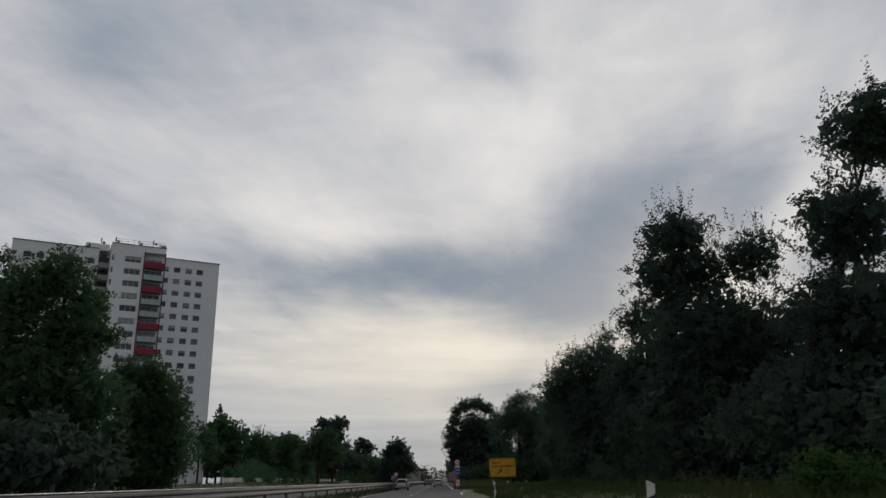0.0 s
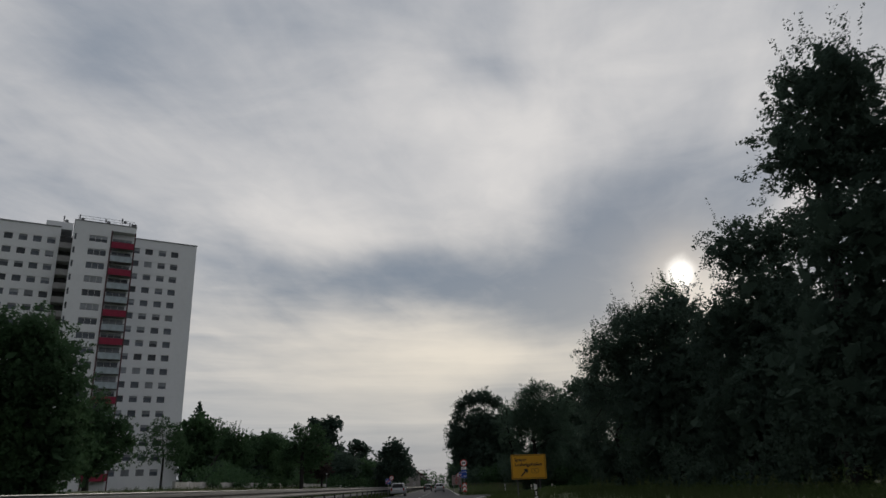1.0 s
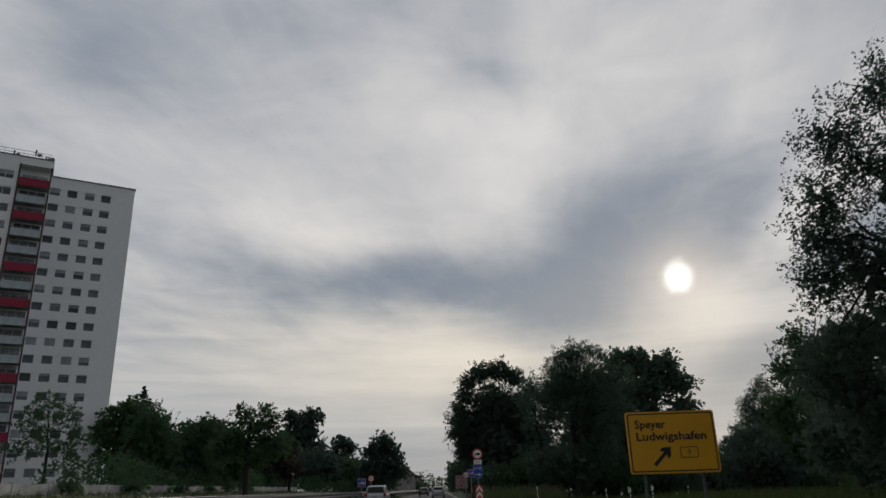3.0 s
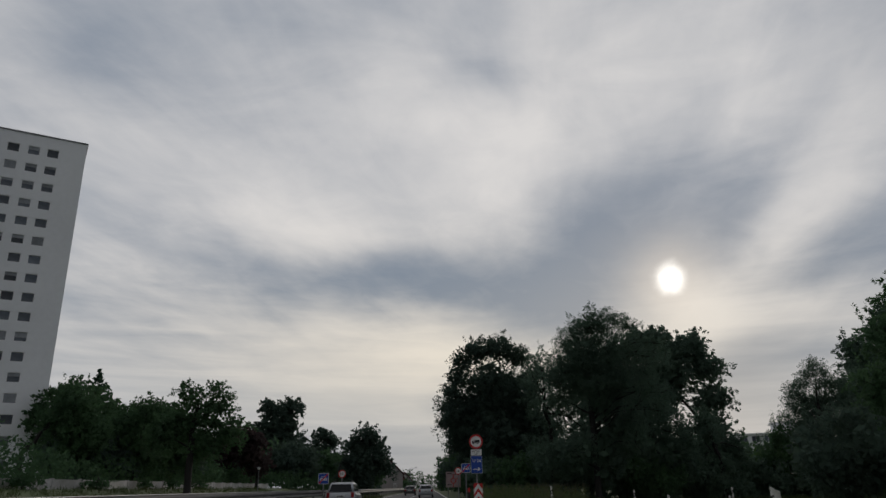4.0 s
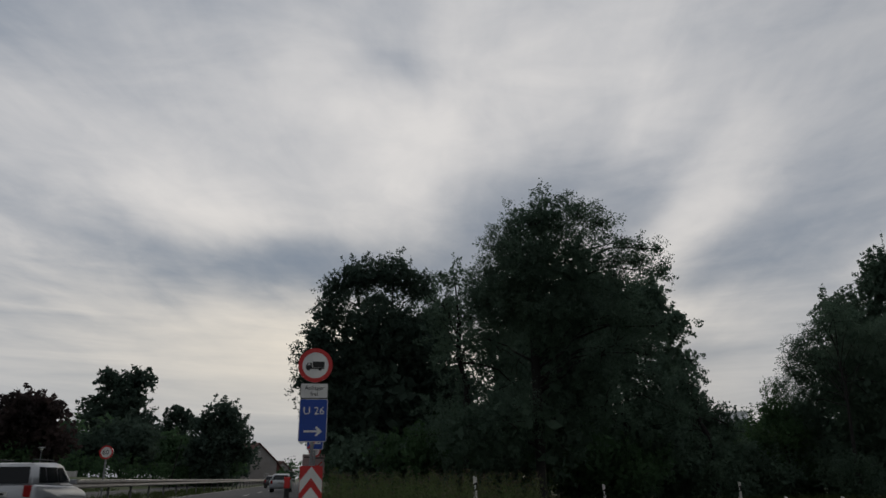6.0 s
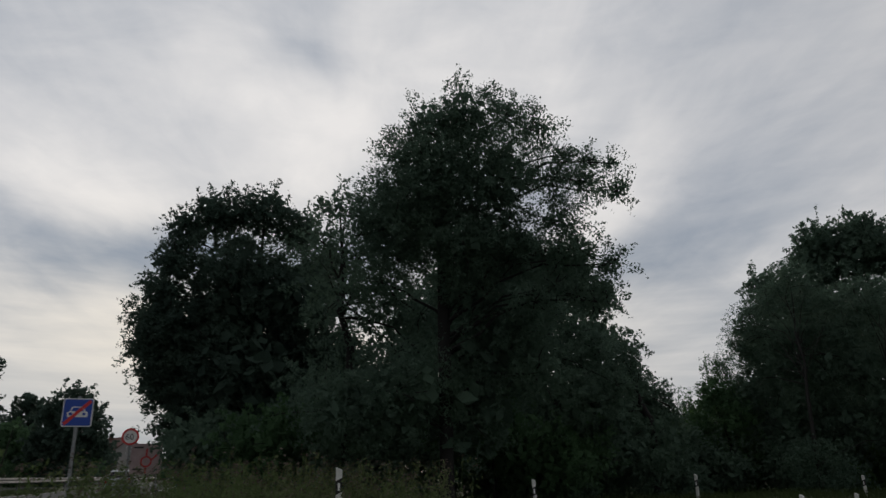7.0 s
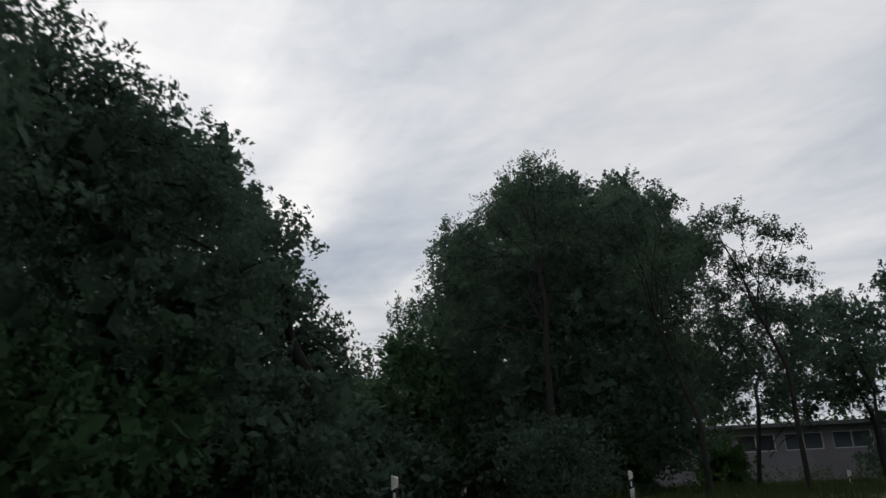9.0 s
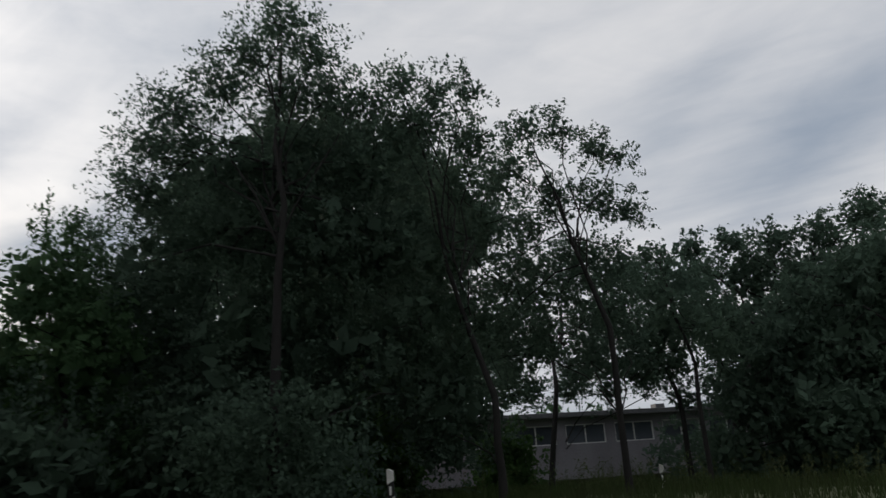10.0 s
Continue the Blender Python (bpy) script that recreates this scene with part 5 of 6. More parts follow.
# ---- guard rail ----
def build_rail():
    r = thing("guard_rail", -7.2, 2, height(-7.2, 60), 0, "dark steel double guard rail along the median", "guard rail", kind="structure")
    wave = [(0.0, 0.0), (0.05, 0.03), (0.05, 0.08), (0.0, 0.125), (0.0, 0.165), (0.05, 0.21), (0.05, 0.26), (0.0, 0.30)]
    for side in (1, -1):
        for z in (0.70,):
            bm = bmesh.new()
            rows = [[bm.verts.new((side * (0.16 + px), yy, z + pz)) for px, pz in wave] for yy in (0, 80, 160, 250, 374)]
            for a, b in zip(rows, rows[1:]):
                for k in range(len(wave) - 1):
                    f = (a[k], b[k], b[k + 1], a[k + 1])
                    bm.faces.new(f if side > 0 else f[::-1])
            ob = part("beam", bm, RAIL, r, "W-shaped steel rail beam")
            mod = ob.modifiers.new("thickness", "SOLIDIFY")
            mod.thickness = 0.012
    part("cap", boxes((-0.19, 0.19, 0, 374, 1.005, 1.03), bevel=0.008), STEEL, r, "pale flat top strip")
    pm = sm = None
    for k in range(93):
        if pm is None:
            pm = part("post", boxes((-0.05, 0.05, -0.03, 0.03, -0.1, 1.0)), RAIL, r).data
            sm = part("spacer", boxes((-0.16, 0.16, -0.05, 0.05, 0.79, 0.94)), RAIL, r).data
            continue
        share("post", pm, r, pose(0, k * 4.0, 0))
        share("spacer", sm, r, pose(0, k * 4.0, 0))


build_rail()


# ---- signs ----
def lattice(parent, x, z0, z1, r=0.038):
    return part("pole", tube(bmesh.new(), (x, 0.05, z0), (x, 0.05, z1), r, r, 12), STEEL, parent)


def panel(parent, name, pts, mat, y0=-0.012, y1=0.012, label=""):
    return part(name, plate(bmesh.new(), pts, y0, y1), mat, parent, label)


def round_sign(parent, z, r, x=0.0):
    s = panel(parent, "round_panel", circle(r, x, z), WHITE, -0.012, 0.012, "round white panel with red rim")
    bm = bmesh.new()
    n = 48
    rings = []
    for rad in (r * 1.0, r * 0.76):
        rings.append([[bm.verts.new((x + rad * math.cos(2 * math.pi * k / n), yy, z + rad * math.sin(2 * math.pi * k / n))) for k in range(n)] for yy in (-0.018, -0.0121)])
    (of, ob_), (nf, nb) = rings
    for k in range(n):
        j = (k + 1) % n
        bm.faces.new((of[k], of[j], nf[j], nf[k]))
        bm.faces.new((of[j], of[k], ob_[k], ob_[j]))
        bm.faces.new((nf[k], nf[j], nb[j], nb[k]))
    part("rim", bm, RED, s, "red rim")
    return s


def build_truck_sign():
    s = thing("traffic_sign", 1.96, 98.4, 0.0, 0, "post with lorry ban sign, plate and blue detour sign", "traffic sign")
    lattice(s, 0, 0, 3.75)
    c = round_sign(s, 3.42, 0.375, 0.0)
    y0, y1 = -0.019, -0.0125
    for pts in ([(-0.06, 3.375), (0.195, 3.375), (0.195, 3.50), (-0.06, 3.50)],
                [(-0.205, 3.34), (0.195, 3.34), (0.195, 3.365), (-0.205, 3.365)],
                [(-0.205, 3.365), (-0.08, 3.365), (-0.08, 3.475), (-0.16, 3.475), (-0.205, 3.42)]):
        part("lorry_shape", plate(bmesh.new(), pts, y0, y1), BLACK, c)
    for x in (-0.15, 0.10):
        part("lorry_wheel", plate(bmesh.new(), circle(0.034, x, 3.335, 20), y0 - 0.001, y1), BLACK, c)
    part("lorry_window", plate(bmesh.new(), [(-0.175, 3.42), (-0.115, 3.42), (-0.115, 3.455), (-0.155, 3.455)], y0 - 0.003, y0 - 0.0005), WHITE, c)
    p = panel(s, "plate_border", rounded(0.60, 0.33, 0.03, 0, 2.865), BLACK)
    part("plate_face", plate(bmesh.new(), rounded(0.575, 0.305, 0.024, 0, 2.865), -0.016, -0.0125), WHITE, p)
    text_part("lettering", "Anlieger", 0.125, BLACK, p, -0.21, -0.018, 2.885)
    text_part("lettering", "frei", 0.125, BLACK, p, -0.085, -0.018, 2.755)
    u = panel(s, "detour_border", rounded(0.60, 0.90, 0.03, 0, 2.24), WHITE)
    part("detour_face", plate(bmesh.new(), rounded(0.575, 0.875, 0.024, 0, 2.24), -0.016, -0.0125), BLUE, u, "blue detour panel")
    text_part("lettering", "U 26", 0.235, WHITE, u, -0.225, -0.018, 2.36)
    part("arrow", plate(bmesh.new(), [(-0.19, 1.985), (0.10, 1.985), (0.045, 1.925), (0.085, 1.90), (0.20, 2.005), (0.085, 2.11), (0.045, 2.085), (0.10, 2.025), (-0.19, 2.025)], -0.019, -0.0165), WHITE, u)
    for z in (3.2, 2.74, 2.95, 2.6, 1.9):
        part("clamp", boxes((-0.06, 0.06, 0.012, 0.10, z - 0.015, z + 0.015)), STEEL, s)


def build_chevron():
    s = thing("chevron_marker", 1.98, 98.0, 0.0, 0, "red and white chevron marker at the gore nose", "traffic marker")
    p = panel(s, "board", rounded(0.46, 0.94, 0.02, 0, 0.82), RED, label="red reflective board")
    for z in (0.76, 0.36):
        part("chevron", plate(bmesh.new(), [(-0.225, z), (0, z + 0.30), (0.225, z), (0.225, z + 0.24), (0, z + 0.52), (-0.225, z + 0.24)], -0.016, -0.0125), WHITE, p)
    for x in (-0.15, 0.15):
        part("foot_post", tube(bmesh.new(), (x, 0.04, 0), (x, 0.04, 1.2), 0.025, 0.025, 10), STEEL, s)
    b = thing("marker_post", 1.50, 98.1, 0.0, 0, "short post with orange-red reflector head", "marker post")
    part("shaft", boxes((-0.05, 0.05, -0.03, 0.03, 0, 0.86), bevel=0.01), POST_BLACK, b)
    part("head", boxes((-0.06, 0.06, -0.035, 0.035, 0.86, 1.08), bevel=0.015), RED, b, "orange-red reflector")


def build_yellow_sign():
    s = thing("direction_sign", 5.27, 64.6, height(5.27, 64.6) - 0.05, -3, "yellow direction sign with black lettering and arrow", "direction sign")
    g = 0.05 - height(5.27, 64.6)
    z0, z1 = 1.30 + g, 2.86 + g
    cz, w, h = (z0 + z1) / 2, 2.30, z1 - z0
    p = panel(s, "board", rounded(w, h, 0.07, 0, cz), YELLOW, -0.02, 0.02, "yellow reflective board")
    bm = bmesh.new()
    a, b = rounded(w - 0.09, h - 0.09, 0.05, 0, cz), rounded(w - 0.15, h - 0.15, 0.035, 0, cz)
    lo = [bm.verts.new((x, -0.0235, z)) for x, z in a]
    hi = [bm.verts.new((x, -0.0235, z)) for x, z in b]
    back = [bm.verts.new((x, -0.0205, z)) for x, z in a]
    for k in range(len(a)):
        j = (k + 1) % len(a)
        bm.faces.new((lo[k], lo[j], hi[j], hi[k]))
        bm.faces.new((lo[j], lo[k], back[k], back[j]))
    bmesh.ops.recalc_face_normals(bm, faces=bm.faces[:])
    part("border", bm, BLACK, p, "black border line")
    text_part("lettering", "Speyer", 0.29, BLACK, p, -0.93, -0.022, cz + 0.36, wide=1.0, weight=0.022)
    text_part("lettering", "Ludwigshafen", 0.29, BLACK, p, -0.93, -0.022, cz + 0.05, wide=1.17, weight=0.022)
    ca, sa = math.cos(radians(45)), math.sin(radians(45))
    pts = [(-0.30, -0.045), (0.12, -0.045), (0.06, -0.15), (0.16, -0.15), (0.34, 0.0), (0.16, 0.15), (0.06, 0.15), (0.12, 0.045), (-0.30, 0.045)]
    part("arrow", plate(bmesh.new(), [(-0.30 + x * ca - z * sa, cz - 0.36 + x * sa + z * ca) for x, z in pts], -0.024, -0.0205), BLACK, p)
    bx = part("route_frame", plate(bmesh.new(), rounded(0.46, 0.28, 0.04, 0.40, cz - 0.27), -0.023, -0.0205), BLACK, p)
    part("route_face", plate(bmesh.new(), rounded(0.42, 0.24, 0.03, 0.40, cz - 0.27), -0.026, -0.0232), YELLOW, bx)
    text_part("lettering", "9", 0.20, BLACK, bx, 0.345, -0.0275, cz - 0.335)
    for x in (-0.78, 0.70):
        part("post", tube(bmesh.new(), (x, 0.07, -0.1), (x, 0.07, z1 + 0.04), 0.042, 0.042, 14), RAIL, s)
        part("cap", tube(bmesh.new(), (x, 0.07, z1 + 0.04), (x, 0.07, z1 + 0.06), 0.06, 0.05, 14), STEEL, s)
    for z in (z0 + 0.25, z1 - 0.25):
        part("rail", boxes((-1.05, 1.05, 0.02, 0.05, z - 0.03, z + 0.03)), STEEL, s)


def build_car_road_end(x, y, z, label, size=0.72):
    s = thing("traffic_sign", x, y, 0.0, 0, label, "traffic sign", "end of car road signs")
    lattice(s, 0, 0, z + size / 2 + 0.05)
    p = panel(s, "border", rounded(size, size, 0.04, 0, z), WHITE)
    part("face", plate(bmesh.new(), rounded(size - 0.04, size - 0.04, 0.03, 0, z), -0.016, -0.0125), BLUE, p, "blue square face")
    k = size / 0.72
    body = [(-0.24, -0.12), (0.24, -0.12), (0.25, 0.0), (0.19, 0.03), (0.13, 0.15), (-0.13, 0.15), (-0.19, 0.03), (-0.25, 0.0)]
    part("car_shape", plate(bmesh.new(), [(a * k, z + b * k) for a, b in body], -0.019, -0.0165), WHITE, p)
    part("car_screen", plate(bmesh.new(), [(a * k, z + b * k) for a, b in [(-0.15, 0.03), (0.15, 0.03), (0.11, 0.125), (-0.11, 0.125)]], -0.0215, -0.0195), BLUE, p)
    for i in (-0.16, 0.16):
        part("car_lamp", plate(bmesh.new(), circle(0.04 * k, i * k, z - 0.04 * k, 16), -0.0215, -0.0195), BLUE, p)
    part("slash", plate(bmesh.new(), [(-0.33 * k, z - 0.27 * k), (-0.27 * k, z - 0.33 * k), (0.33 * k, z + 0.27 * k), (0.27 * k, z + 0.33 * k)], -0.024, -0.022), RED, p, "red slash")


def build_sixty(x, y, z, label, r=0.30):
    s = thing("traffic_sign", x, y, 0.0, 0, label, "traffic sign", "speed limit signs")
    lattice(s, 0, 0, z + 0.2)
    c = round_sign(s, z, r)
    text_part("lettering", "60", 0.30 * r / 0.3, BLACK, c, -0.175 * r / 0.3, -0.017, z - 0.105 * r / 0.3, wide=1.0)


def build_map_sign():
    s = thing("roundabout_sign", 1.72, 130, 0.0, 0, "large faded advance sign with red roundabout diagram", "traffic sign")
    p = panel(s, "board", rounded(1.40, 1.42, 0.05, 0, 1.82), FADED, -0.02, 0.02, "faded pinkish white board")
    bm = bmesh.new()
    n = 28
    ring = [[bm.verts.new((r * math.cos(2 * math.pi * k / n), -0.0235, 1.7 + r * math.sin(2 * math.pi * k / n))) for k in range(n)] for r in (0.26, 0.19)]
    for k in range(n):
        j = (k + 1) % n
        bm.faces.new((ring[0][k], ring[0][j], ring[1][j], ring[1][k]))
    part("ring", bm, RED, p)
    for pts in ([(-0.04, 1.16), (0.04, 1.16), (0.04, 1.45), (-0.04, 1.45)], [(-0.04, 1.95), (0.04, 1.95), (0.04, 2.3), (-0.04, 2.3)], [(0.22, 1.80), (0.28, 1.76), (0.56, 2.05), (0.50, 2.1)]):
        part("branch", plate(bmesh.new(), pts, -0.0235, -0.0205), RED, p)
    for x, z, w in ((-0.38, 2.35, 0.45), (0.35, 2.30, 0.5), (-0.38, 1.35, 0.4)):
        part("text_bar", plate(bmesh.new(), rounded(w, 0.07, 0.01, x, z), -0.0235, -0.0205), BLACK, p)
    for x in (-0.5, 0.5):
        part("post", tube(bmesh.new(), (x, 0.06, 0), (x, 0.06, 2.5), 0.045, 0.045, 12), STEEL, s)


build_truck_sign()
build_chevron()
build_yellow_sign()
build_car_road_end(1.93, 109.5, 2.34, "blue end of car road sign with red slash on verge", 0.60)
build_car_road_end(-6.95, 104.0, 1.75, "blue end of car road sign with red slash on median", 0.62)
build_sixty(-7.5, 118, 2.28, "round 60 speed limit sign on the median")
build_sixty(1.85, 121, 2.40, "round 60 speed limit sign on the verge")
build_map_sign()


# ---- delineator posts ----
def build_posts():
    d = thing("delineator_post", 0, 0, -50, 0, "white plastic delineator post with black band", "delineator post", "delineator posts")
    bm = bmesh.new()
    sect = [(-0.06, -0.05), (-0.02, -0.06), (0.02, -0.06), (0.06, -0.05), (0.035, 0.05), (-0.035, 0.05)]

    def body(z0, z1, slant0=0.0, slant1=0.0, grow=0.0):
        b = bmesh.new()
        lo = [b.verts.new((x * (1 + grow), y * (1 + grow), z0 + slant0 * x)) for x, y in sect]
        hi = [b.verts.new((x * (1 + grow), y * (1 + grow), z1 + slant1 * x)) for x, y in sect]
        b.faces.new(lo[::-1]), b.faces.new(hi)
        for k in range(len(sect)):
            j = (k + 1) % len(sect)
            b.faces.new((lo[k], lo[j], hi[j], hi[k]))
        return b
    bm.free()
    part("shaft", body(0, 0.55, 0, 0.5), POST_WHITE, d)
    part("black_band", body(0.55, 0.80, 0.5, 0.5, 0.01), POST_BLACK, d, "slanted black band")
    part("head", body(0.80, 1.0, 0.5, -0.45), POST_WHITE, d)
    part("reflector", boxes((-0.022, 0.022, -0.068, -0.06, 0.60, 0.74), bevel=0.004), WHITE, d, "pale reflector")
    spots = [(3.15, 11.4, 1.02, 6), (3.1, 44.3, 1.0, 0), (7.16, 106.2, 1.06, -12), (14.34, 113.1, 0.68, -35), (23.2, 117.2, 0.68, -60), (33.1, 118.5, 0.48, -75), (43.2, 115.9, 0.1, -90),
             (12.4, 99.4, 0.5, -40), (18.85, 107.2, 0.25, -55), (22.7, 109.2, 0.15, -60), (-18.6, 86, 1.0, 0), (-18.6, 98, 1.0, 0), (-18.2, 63.4, 0.98, 0), (-18.2, 70, 0.98, 0), (-18.2, 75.5, 0.98, 0), (-18.2, 110, 1.0, 0), (9.0, 80.0, 0.95, -5), (6.6, 74.5, 0.95, -5)]
    for x, y, top, turn in spots:
        copy_thing(d, pose(x, y, top - 1.0, random.uniform(-2, 2), random.uniform(-3, 3), turn))
    for o in (*d.children_recursive, d):
        bpy.data.objects.remove(o)


build_posts()


# ---- street lamps and masts ----
def street_lamp(x, y, h, turn, label):
    s = thing("street_lamp", x, y, 0, turn, label, "street lamp", "street lamps")
    part("pole", tube(bmesh.new(), (0, 0, 0), (0, 0, h), 0.07, 0.04, 12), FRAME_GREY, s)
    part("arm", tube(bmesh.new(), (0, 0, h - 0.05), (1.3, 0, h + 0.15), 0.035, 0.03, 8), FRAME_GREY, s)
    part("head", boxes((1.2, 1.9, -0.13, 0.13, h + 0.1, h + 0.24), bevel=0.03), FRAME_GREY, s)


bare = thing("bare_pole", -14.8, 171, 0, 0, "slim leaning weathered wooden pole before dark trees", "pole")
part("pole", tube(bmesh.new(), (0, 0, 0), (0.9, 0.1, 5.6), 0.07, 0.035, 9), BARK, bare)
street_lamp(3.6, 262, 6.2, 180, "tall grey street lamp far down the road")
street_lamp(2.9, 300, 7.0, 180, "tall grey street lamp far down the road")
street_lamp(-6.4, 285, 6.8, 0, "tall grey street lamp far down the road")
street_lamp(3.2, 345, 9.0, 180, "tall grey street lamp far down the road")


def globe_lamp(x, y, h):
    s = thing("path_lamp", x, y, 0, 0, "short post lamp with mushroom head behind the wall", "lamp post")
    part("pole", tube(bmesh.new(), (0, 0, 0), (0, 0, h), 0.05, 0.04, 10), FRAME_GREY, s)
    bm = bmesh.new()
    tube(bm, (0, 0, h), (0, 0, h + 0.18), 0.10, 0.16, 14)
    part("lantern", bm, WHITE, s)
    part("hood", tube(bmesh.new(), (0, 0, h + 0.18), (0, 0, h + 0.28), 0.36, 0.08, 16), FRAME_GREY, s)


globe_lamp(-21.5, 150, 3.6)


# ---- cars ----
def car(x, y, turn, paint, label, kind, length=4.4, width=1.74, tall=1.45, estate=False, rails=False, lit=False):
    """A car whose front points to local +y."""
    c = thing("car", x, y, 0.03, turn, label, "car")
    h2, w2 = length / 2, width / 2
    low = [(-h2, 0.35), (-h2 + 0.05, 0.28), (h2 - 0.08, 0.26), (h2, 0.40), (h2 - 0.03, 0.62), (h2 - 0.35, 0.76), (h2 - 1.15, 0.88), (-h2 + 0.25, 0.94), (-h2 + 0.02, 0.90), (-h2 - 0.02, 0.6)]
    bm = bmesh.new()
    ring = {}
    for s, f in ((-1, 0.90), (-1, 1.0), (1, 1.0), (1, 0.90)):
        k = len(ring)
        ring[k] = [bm.verts.new((s * w2, yy, z)) for yy, z in low]
        if f < 1:
            for v, (yy, z) in zip(ring[k], low):
                v.co.z = 0.45 + (z - 0.45) * 0.86
                v.co.y = yy * 0.985
        else:
            for v, (yy, z) in zip(ring[k], low):
                v.co.x = s * (w2 - 0.07)
    n = len(low)
    for a, b in ((0, 1), (1, 2), (2, 3)):
        for k in range(n):
            j = (k + 1) % n
            bm.faces.new((ring[a][k], ring[a][j], ring[b][j], ring[b][k]))
    bm.faces.new(ring[0][::-1]), bm.faces.new(ring[3])
    bmesh.ops.recalc_face_normals(bm, faces=bm.faces[:])
    bmesh.ops.bevel(bm, geom=bm.edges[:], offset=0.02, segments=2, affect="EDGES")
    body = part("body", bm, paint, c, smooth=True)
    tail = -h2 + (0.10 if estate else 0.55)
    tail_top = tail + (0.38 if estate else 0.55)
    foot = [(tail, 0.90), (h2 - 1.10, 0.86), (h2 - 1.85, tall - 0.04), (h2 - 2.3, tall), (tail_top + 0.2, tall - 0.02), (tail_top, tall - 0.07)]
    bm = bmesh.new()
    a = [bm.verts.new((-(w2 - 0.08 - (z - 0.86) * 0.26), yy, z)) for yy, z in foot]
    b = [bm.verts.new(((w2 - 0.08 - (z - 0.86) * 0.26), yy, z)) for yy, z in foot]
    for k in range(len(foot)):
        j = (k + 1) % len(foot)
        bm.faces.new((a[k], a[j], b[j], b[k]))
    bm.faces.new(a[::-1]), bm.faces.new(b)
    bmesh.ops.recalc_face_normals(bm, faces=bm.faces[:])
    bmesh.ops.bevel(bm, geom=bm.edges[:], offset=0.035, segments=2, affect="EDGES")
    part("cabin", bm, paint, c, smooth=True)

    def pane(name, pts, push, label=""):
        bm = bmesh.new()
        f = bm.faces.new([bm.verts.new(p) for p in pts])
        bmesh.ops.recalc_face_normals(bm, faces=bm.faces[:])
        ob = part(name, bm, CAR_GLASS, c, label)
        mod = ob.modifiers.new("thickness", "SOLIDIFY")
        mod.thickness, mod.offset = 0.02, 0.0
        return ob

    def half(z):
        return w2 - 0.08 - (z - 0.86) * 0.26
    zt, zb = tall - 0.13, 0.97
    # rear screen, windscreen
    f0, f1 = (zb - 0.90) / (tall - 0.07 - 0.90), (zt - 0.90) / (tall - 0.07 - 0.90)
    pane("rear_screen", [(s * (half(z) - 0.10), tail + (tail_top - tail) * f - 0.012, z) for s, z, f in ((-1, zb, f0), (1, zb, f0), (1, zt, f1), (-1, zt, f1))], 0)
    g0, g1 = 0.12, 0.88
    pane("windscreen", [(s * (half(0.86 + (tall - 0.9) * f) - 0.09), h2 - 1.10 - 0.75 * f + 0.012, 0.86 + (tall - 0.90) * f) for s, f in ((-1, g0), (1, g0), (1, g1), (-1, g1))], 0)
    cuts = [tail + 0.42, tail + 1.05, tail + 1.9, h2 - 1.45]
    for s in (-1, 1):
        for p, q in zip(cuts, cuts[1:]):
            top_q = min(q - 0.05, h2 - 1.95)
            low_p, top_p = p + 0.04, p + (0.22 if p == cuts[0] else 0.04)
            pane("side_window", [(s * (half(z) + 0.012), yy, z) for yy, z in ((low_p, zb), (q - 0.04, zb), (top_q, zt), (top_p, zt))], 0)
        part("mirror", boxes((s * (w2 + 0.02) - 0.09, s * (w2 + 0.02) + 0.09, h2 - 1.62, h2 - 1.5, 0.93, 1.06), bevel=0.02), paint, c)
        part("tail_light", boxes((s * (w2 - 0.16) - 0.09, s * (w2 - 0.16) + 0.09, -h2 - 0.015, -h2 + 0.1, 0.62, 0.92), bevel=0.02), TAIL, c, "red tail light")
        part("head_light", boxes((s * (w2 - 0.25) - 0.17, s * (w2 - 0.25) + 0.17, h2 - 0.16, h2 - 0.02, 0.52, 0.67), bevel=0.02), LIT if lit else LAMP_GLASS, c, "clear headlight")
        if rails:
            bm = bmesh.new()
            tube(bm, (s * 0.52, tail_top + 0.15, tall + 0.06), (s * 0.52, h2 - 2.3, tall + 0.06), 0.018, 0.018, 8)
            for yy in (tail_top + 0.15, 0.5 * (tail_top + h2 - 2.1), h2 - 2.3):
                tube(bm, (s * 0.52, yy, tall - 0.03), (s * 0.52, yy, tall + 0.06), 0.018, 0.018, 8)
            part("roof_rail", bm, TRIM, c, "black roof rail")
        for yy in (-h2 + 0.85, h2 - 0.88):
            w = part("tyre", tube(bmesh.new(), (s * (w2 - 0.20), yy, 0.29), (s * (w2 - 0.01), yy, 0.29), 0.31, 0.31, 24), RUBBER, c)
            part("rim", tube(bmesh.new(), (s * (w2 - 0.02), yy, 0.29), (s * (w2 + 0.005), yy, 0.29), 0.20, 0.17, 18), STEEL, w)
    part("rear_bumper", boxes((-w2 + 0.06, w2 - 0.06, -h2 - 0.07, -h2 + 0.1, 0.36, 0.56), bevel=0.03), paint, c)
    part("front_bumper", boxes((-w2 + 0.06, w2 - 0.06, h2 - 0.1, h2 + 0.05, 0.30, 0.48), bevel=0.03), TRIM, c)
    pl = part("number_plate", boxes((-0.26, 0.26, -h2 - 0.035, -h2 - 0.005, 0.66, 0.77), bevel=0.005), PLATE, c, "white number plate")
    part("plate_bar", boxes((-0.2, 0.2, -h2 - 0.039, -h2 - 0.0355, 0.69, 0.74)), BLACK, pl)
    return c


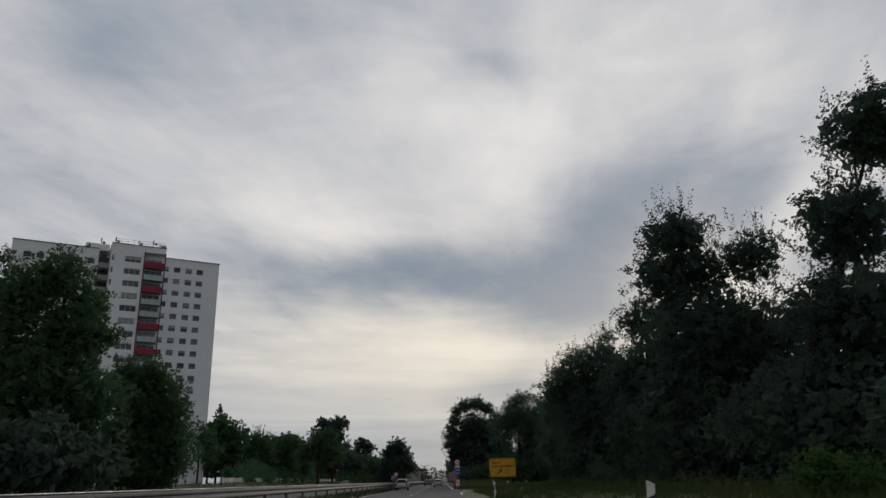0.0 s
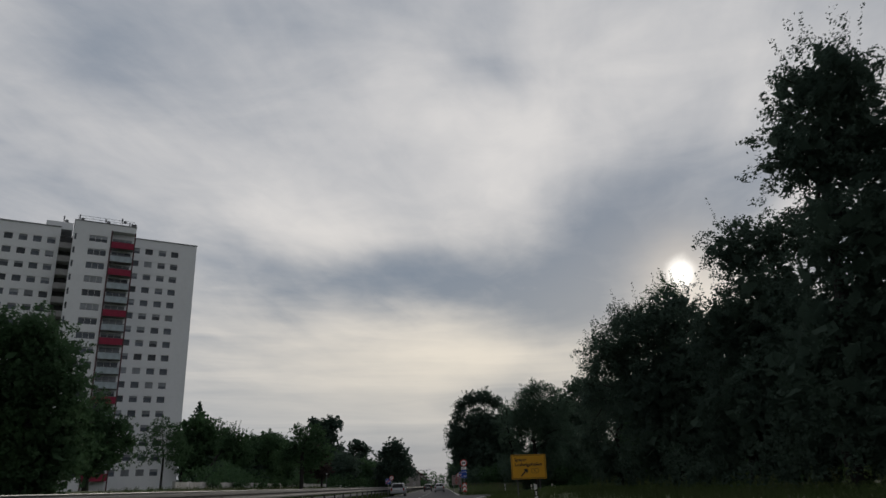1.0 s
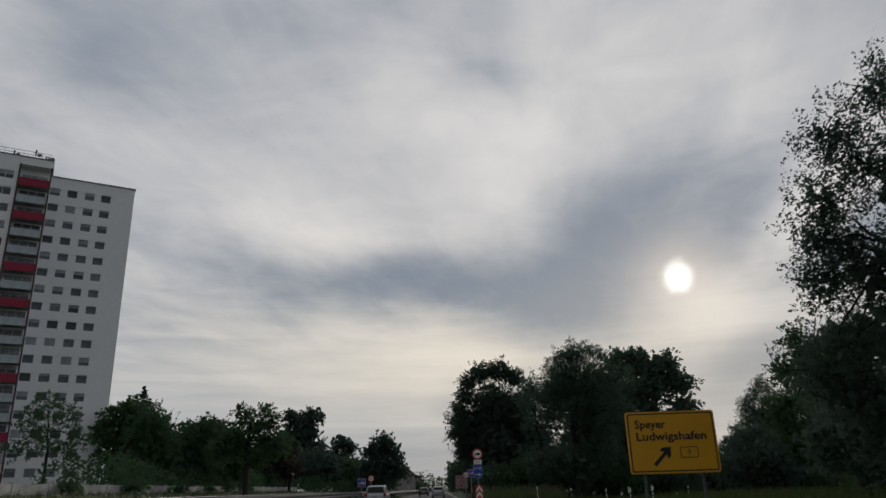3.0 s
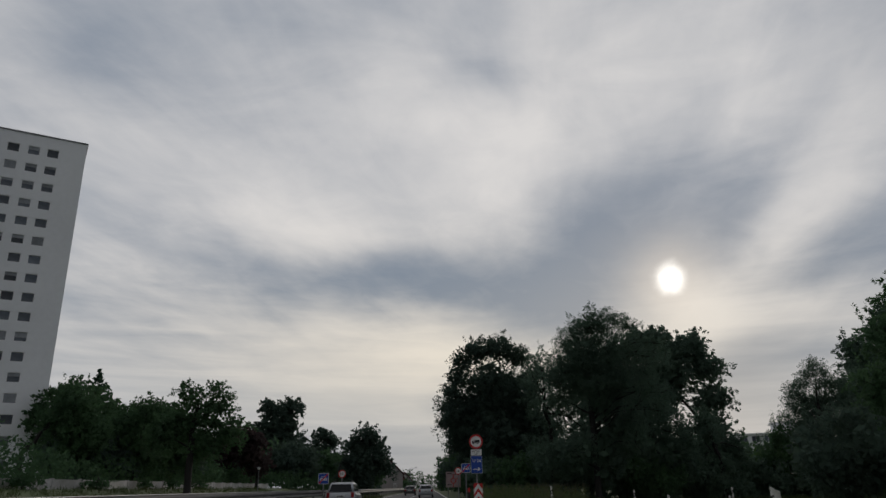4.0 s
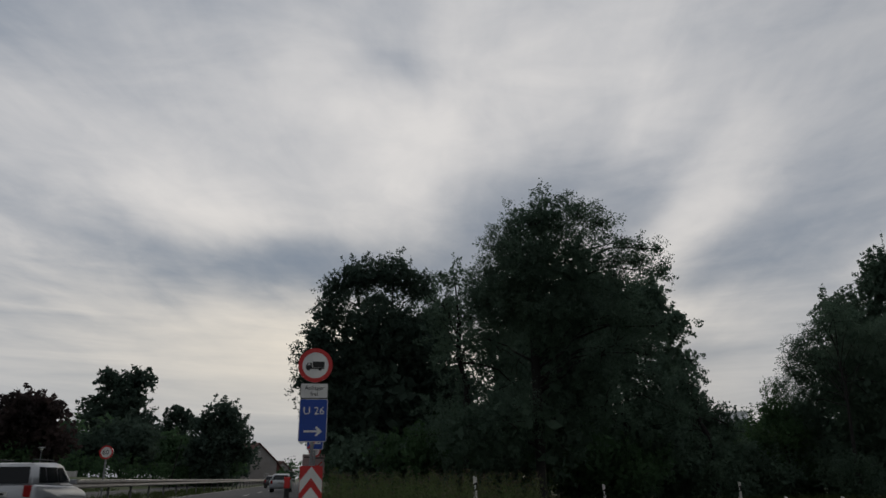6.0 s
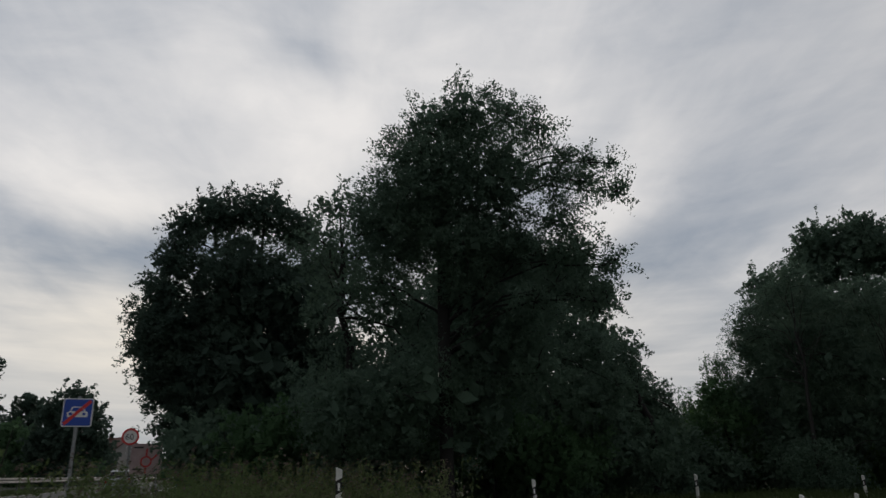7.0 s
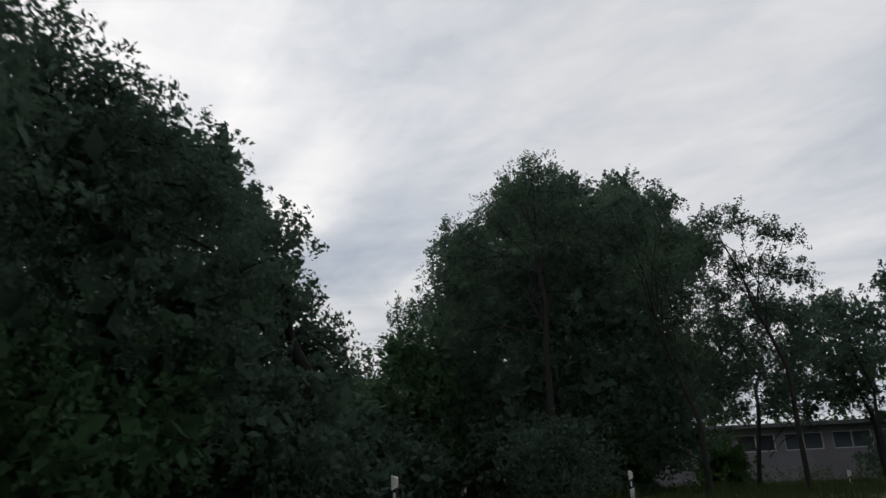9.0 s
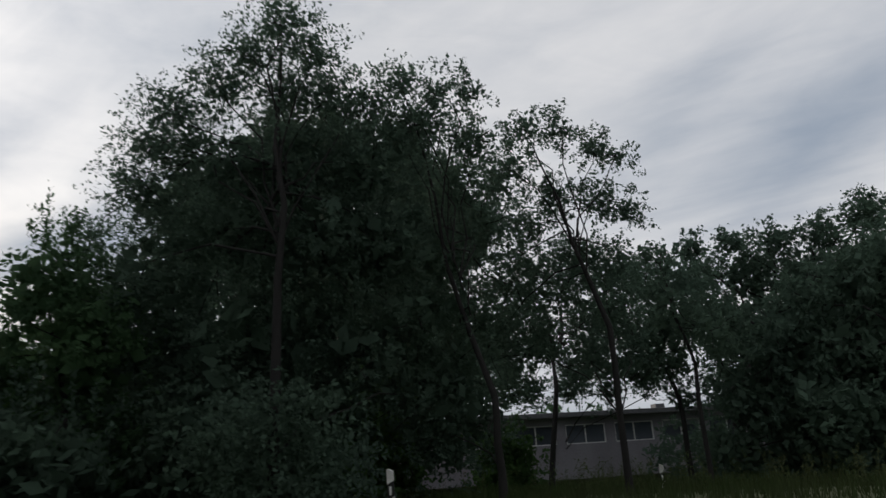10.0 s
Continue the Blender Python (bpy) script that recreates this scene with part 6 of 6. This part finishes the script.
car(-5.75, 104.8, 0, SILVER, "silver estate car with black roof rails on the road", "estate", 4.4, 1.74, 1.50, True, True)
car(-1.0, 146, 0, SILVER, "silver hatchback driving ahead on the road", "hatch", 4.0, 1.70, 1.45)
car(-3.6, 176, 0, CAR_DARK, "dark car driving ahead on the road", "hatch", 4.2, 1.74, 1.45)
car(-13.5, 215, 180, CAR_DARK, "dark oncoming car with lit headlamps", "hatch", 4.2, 1.74, 1.45, lit=True)


# ---- grass, weeds ----
def tufts(name, label, spots, blades, tall, wide, mat, seed, tip=None):
    """Grass: thin bent blades in tufts, as one mass."""
    rng = np.random.default_rng(seed)
    n = len(spots)
    base = np.repeat(np.array(spots, float), blades, axis=0)
    m = n * blades
    base[:, :2] += rng.normal(size=(m, 2)) * 0.10
    h = tall * rng.uniform(0.45, 1.15, (m, 1))
    a = rng.uniform(0, 2 * math.pi, (m, 1))
    lean = np.concatenate([np.cos(a), np.sin(a), np.zeros((m, 1))], 1) * h * rng.uniform(0.05, 0.5, (m, 1))
    b = rng.uniform(0, 2 * math.pi, (m, 1))
    side = np.concatenate([np.cos(b), np.sin(b), np.zeros((m, 1))], 1) * wide
    up = np.concatenate([np.zeros((m, 2)), h], 1)
    c = np.stack([base - side, base + side, base + lean * 0.9 + up + side * 0.15, base + lean * 0.9 + up - side * 0.15], axis=1)
    ob = leaf_mesh(name, c, mat, None)
    tagged(ob, label, "grass", kind="stuff")
    return ob


def spots_in(rng, n, x0, x1, y0, y1, keep=None):
    out = []
    while len(out) < n:
        x, y = rng.uniform(x0, x1), rng.uniform(y0, y1)
        if keep is None or keep(x, y):
            out.append((x, y, height(x, y) - 0.02))
    return out


def off_ramp(x, y):
    return all((x - px) ** 2 + (y - py) ** 2 > 3.0 ** 2 for px, py, _, _ in RAMP) and not (-6.3 < x < 1.7)


R = random.Random(77)
tufts("verge_grass", "green grass on the roadside bank", spots_in(R, 7000, 3.0, 13.5, 4, 72), 5, 0.34, 0.012, BLADE, 301)
tufts("island_grass", "long grass around the signs and ramp", spots_in(R, 6000, 1.8, 24, 72, 122, off_ramp), 5, 0.42, 0.014, BLADE, 302)
tufts("ramp_grass", "grass beyond the exit ramp", spots_in(R, 6000, 22, 56, 98, 122, off_ramp), 5, 0.4, 0.015, BLADE, 303)
tufts("median_grass", "rough grass along the median and far verge", spots_in(R, 7000, -24, -6.6, 30, 160, lambda x, y: not (-17.3 < x < -9.5)), 5, 0.32, 0.016, BLADE, 304)


def weed_patch(name, label, spots, tall, seed, mat=WEED, tip=True):
    """Tall flowering weeds: stems, small leaves and seed heads, as one mass."""
    rng = np.random.default_rng(seed)
    leaves, heads, stems = [], [], []
    for x, y, z in spots:
        h = tall * rng.uniform(0.35, 1.12)
        lean = rng.normal(size=2) * 0.12
        t = rng.uniform(0.05, 1, 36)[:, None]
        p = np.concatenate([x + lean[0] * t, y + lean[1] * t, z + h * t], 1)
        leaves.append(p + rng.normal(size=(36, 3)) * 0.06)
        top = np.array([x + lean[0], y + lean[1], z + h])
        heads.append(top + rng.normal(size=(9, 3)) * np.array([0.06, 0.06, 0.05]))
        stems.append([np.array([x, y, z]), top])
    q = quads(rng, np.concatenate(leaves), 0.034, 2.6)
    s = np.array(stems)
    w = np.array([0.006, 0.004, 0])
    st = np.stack([s[:, 0] - w, s[:, 0] + w, s[:, 1] + w * 0.5, s[:, 1] - w * 0.5], 1)
    base = thing(name, 0, 0, 0, 0, label, "weeds", kind="stuff")
    leaf_mesh("leaves", np.concatenate([q, st]), mat, base)
    if tip:
        leaf_mesh("flower_heads", quads(rng, np.concatenate(heads), 0.028, 1.2), FLOWER, base, "dull pinkish seed heads")


weed_patch("tall_weeds", "tall flowering weeds on the island before the trees", spots_in(R, 700, 2.4, 9.5, 101.5, 113, lambda x, y: off_ramp(x, y) and math.hypot(x - 7.05, y - 105.4) > 1.0), 1.15, 311)
weed_patch("roadside_weeds", "tall weeds under the roadside trees", spots_in(R, 200, 8.5, 12, 18, 66), 0.7, 312, tip=False)
weed_patch("ramp_weeds", "weeds before the low building", spots_in(R, 260, 40, 52, 109, 121, off_ramp), 0.9, 313, tip=False)
shrub(8.0, 15.6, 1.0, 1.0, "bright green leafy weed bush on the bank", 320, LEAF_LIGHT, leaf=0.06, clumps=110, per=22, shoots=26, spread=0.26)
shrub(9.3, 16.4, 0.75, 1.0, "bright green leafy weed bush on the bank", 321, LEAF_LIGHT, leaf=0.06, clumps=110, per=22, shoots=20, spread=0.26)
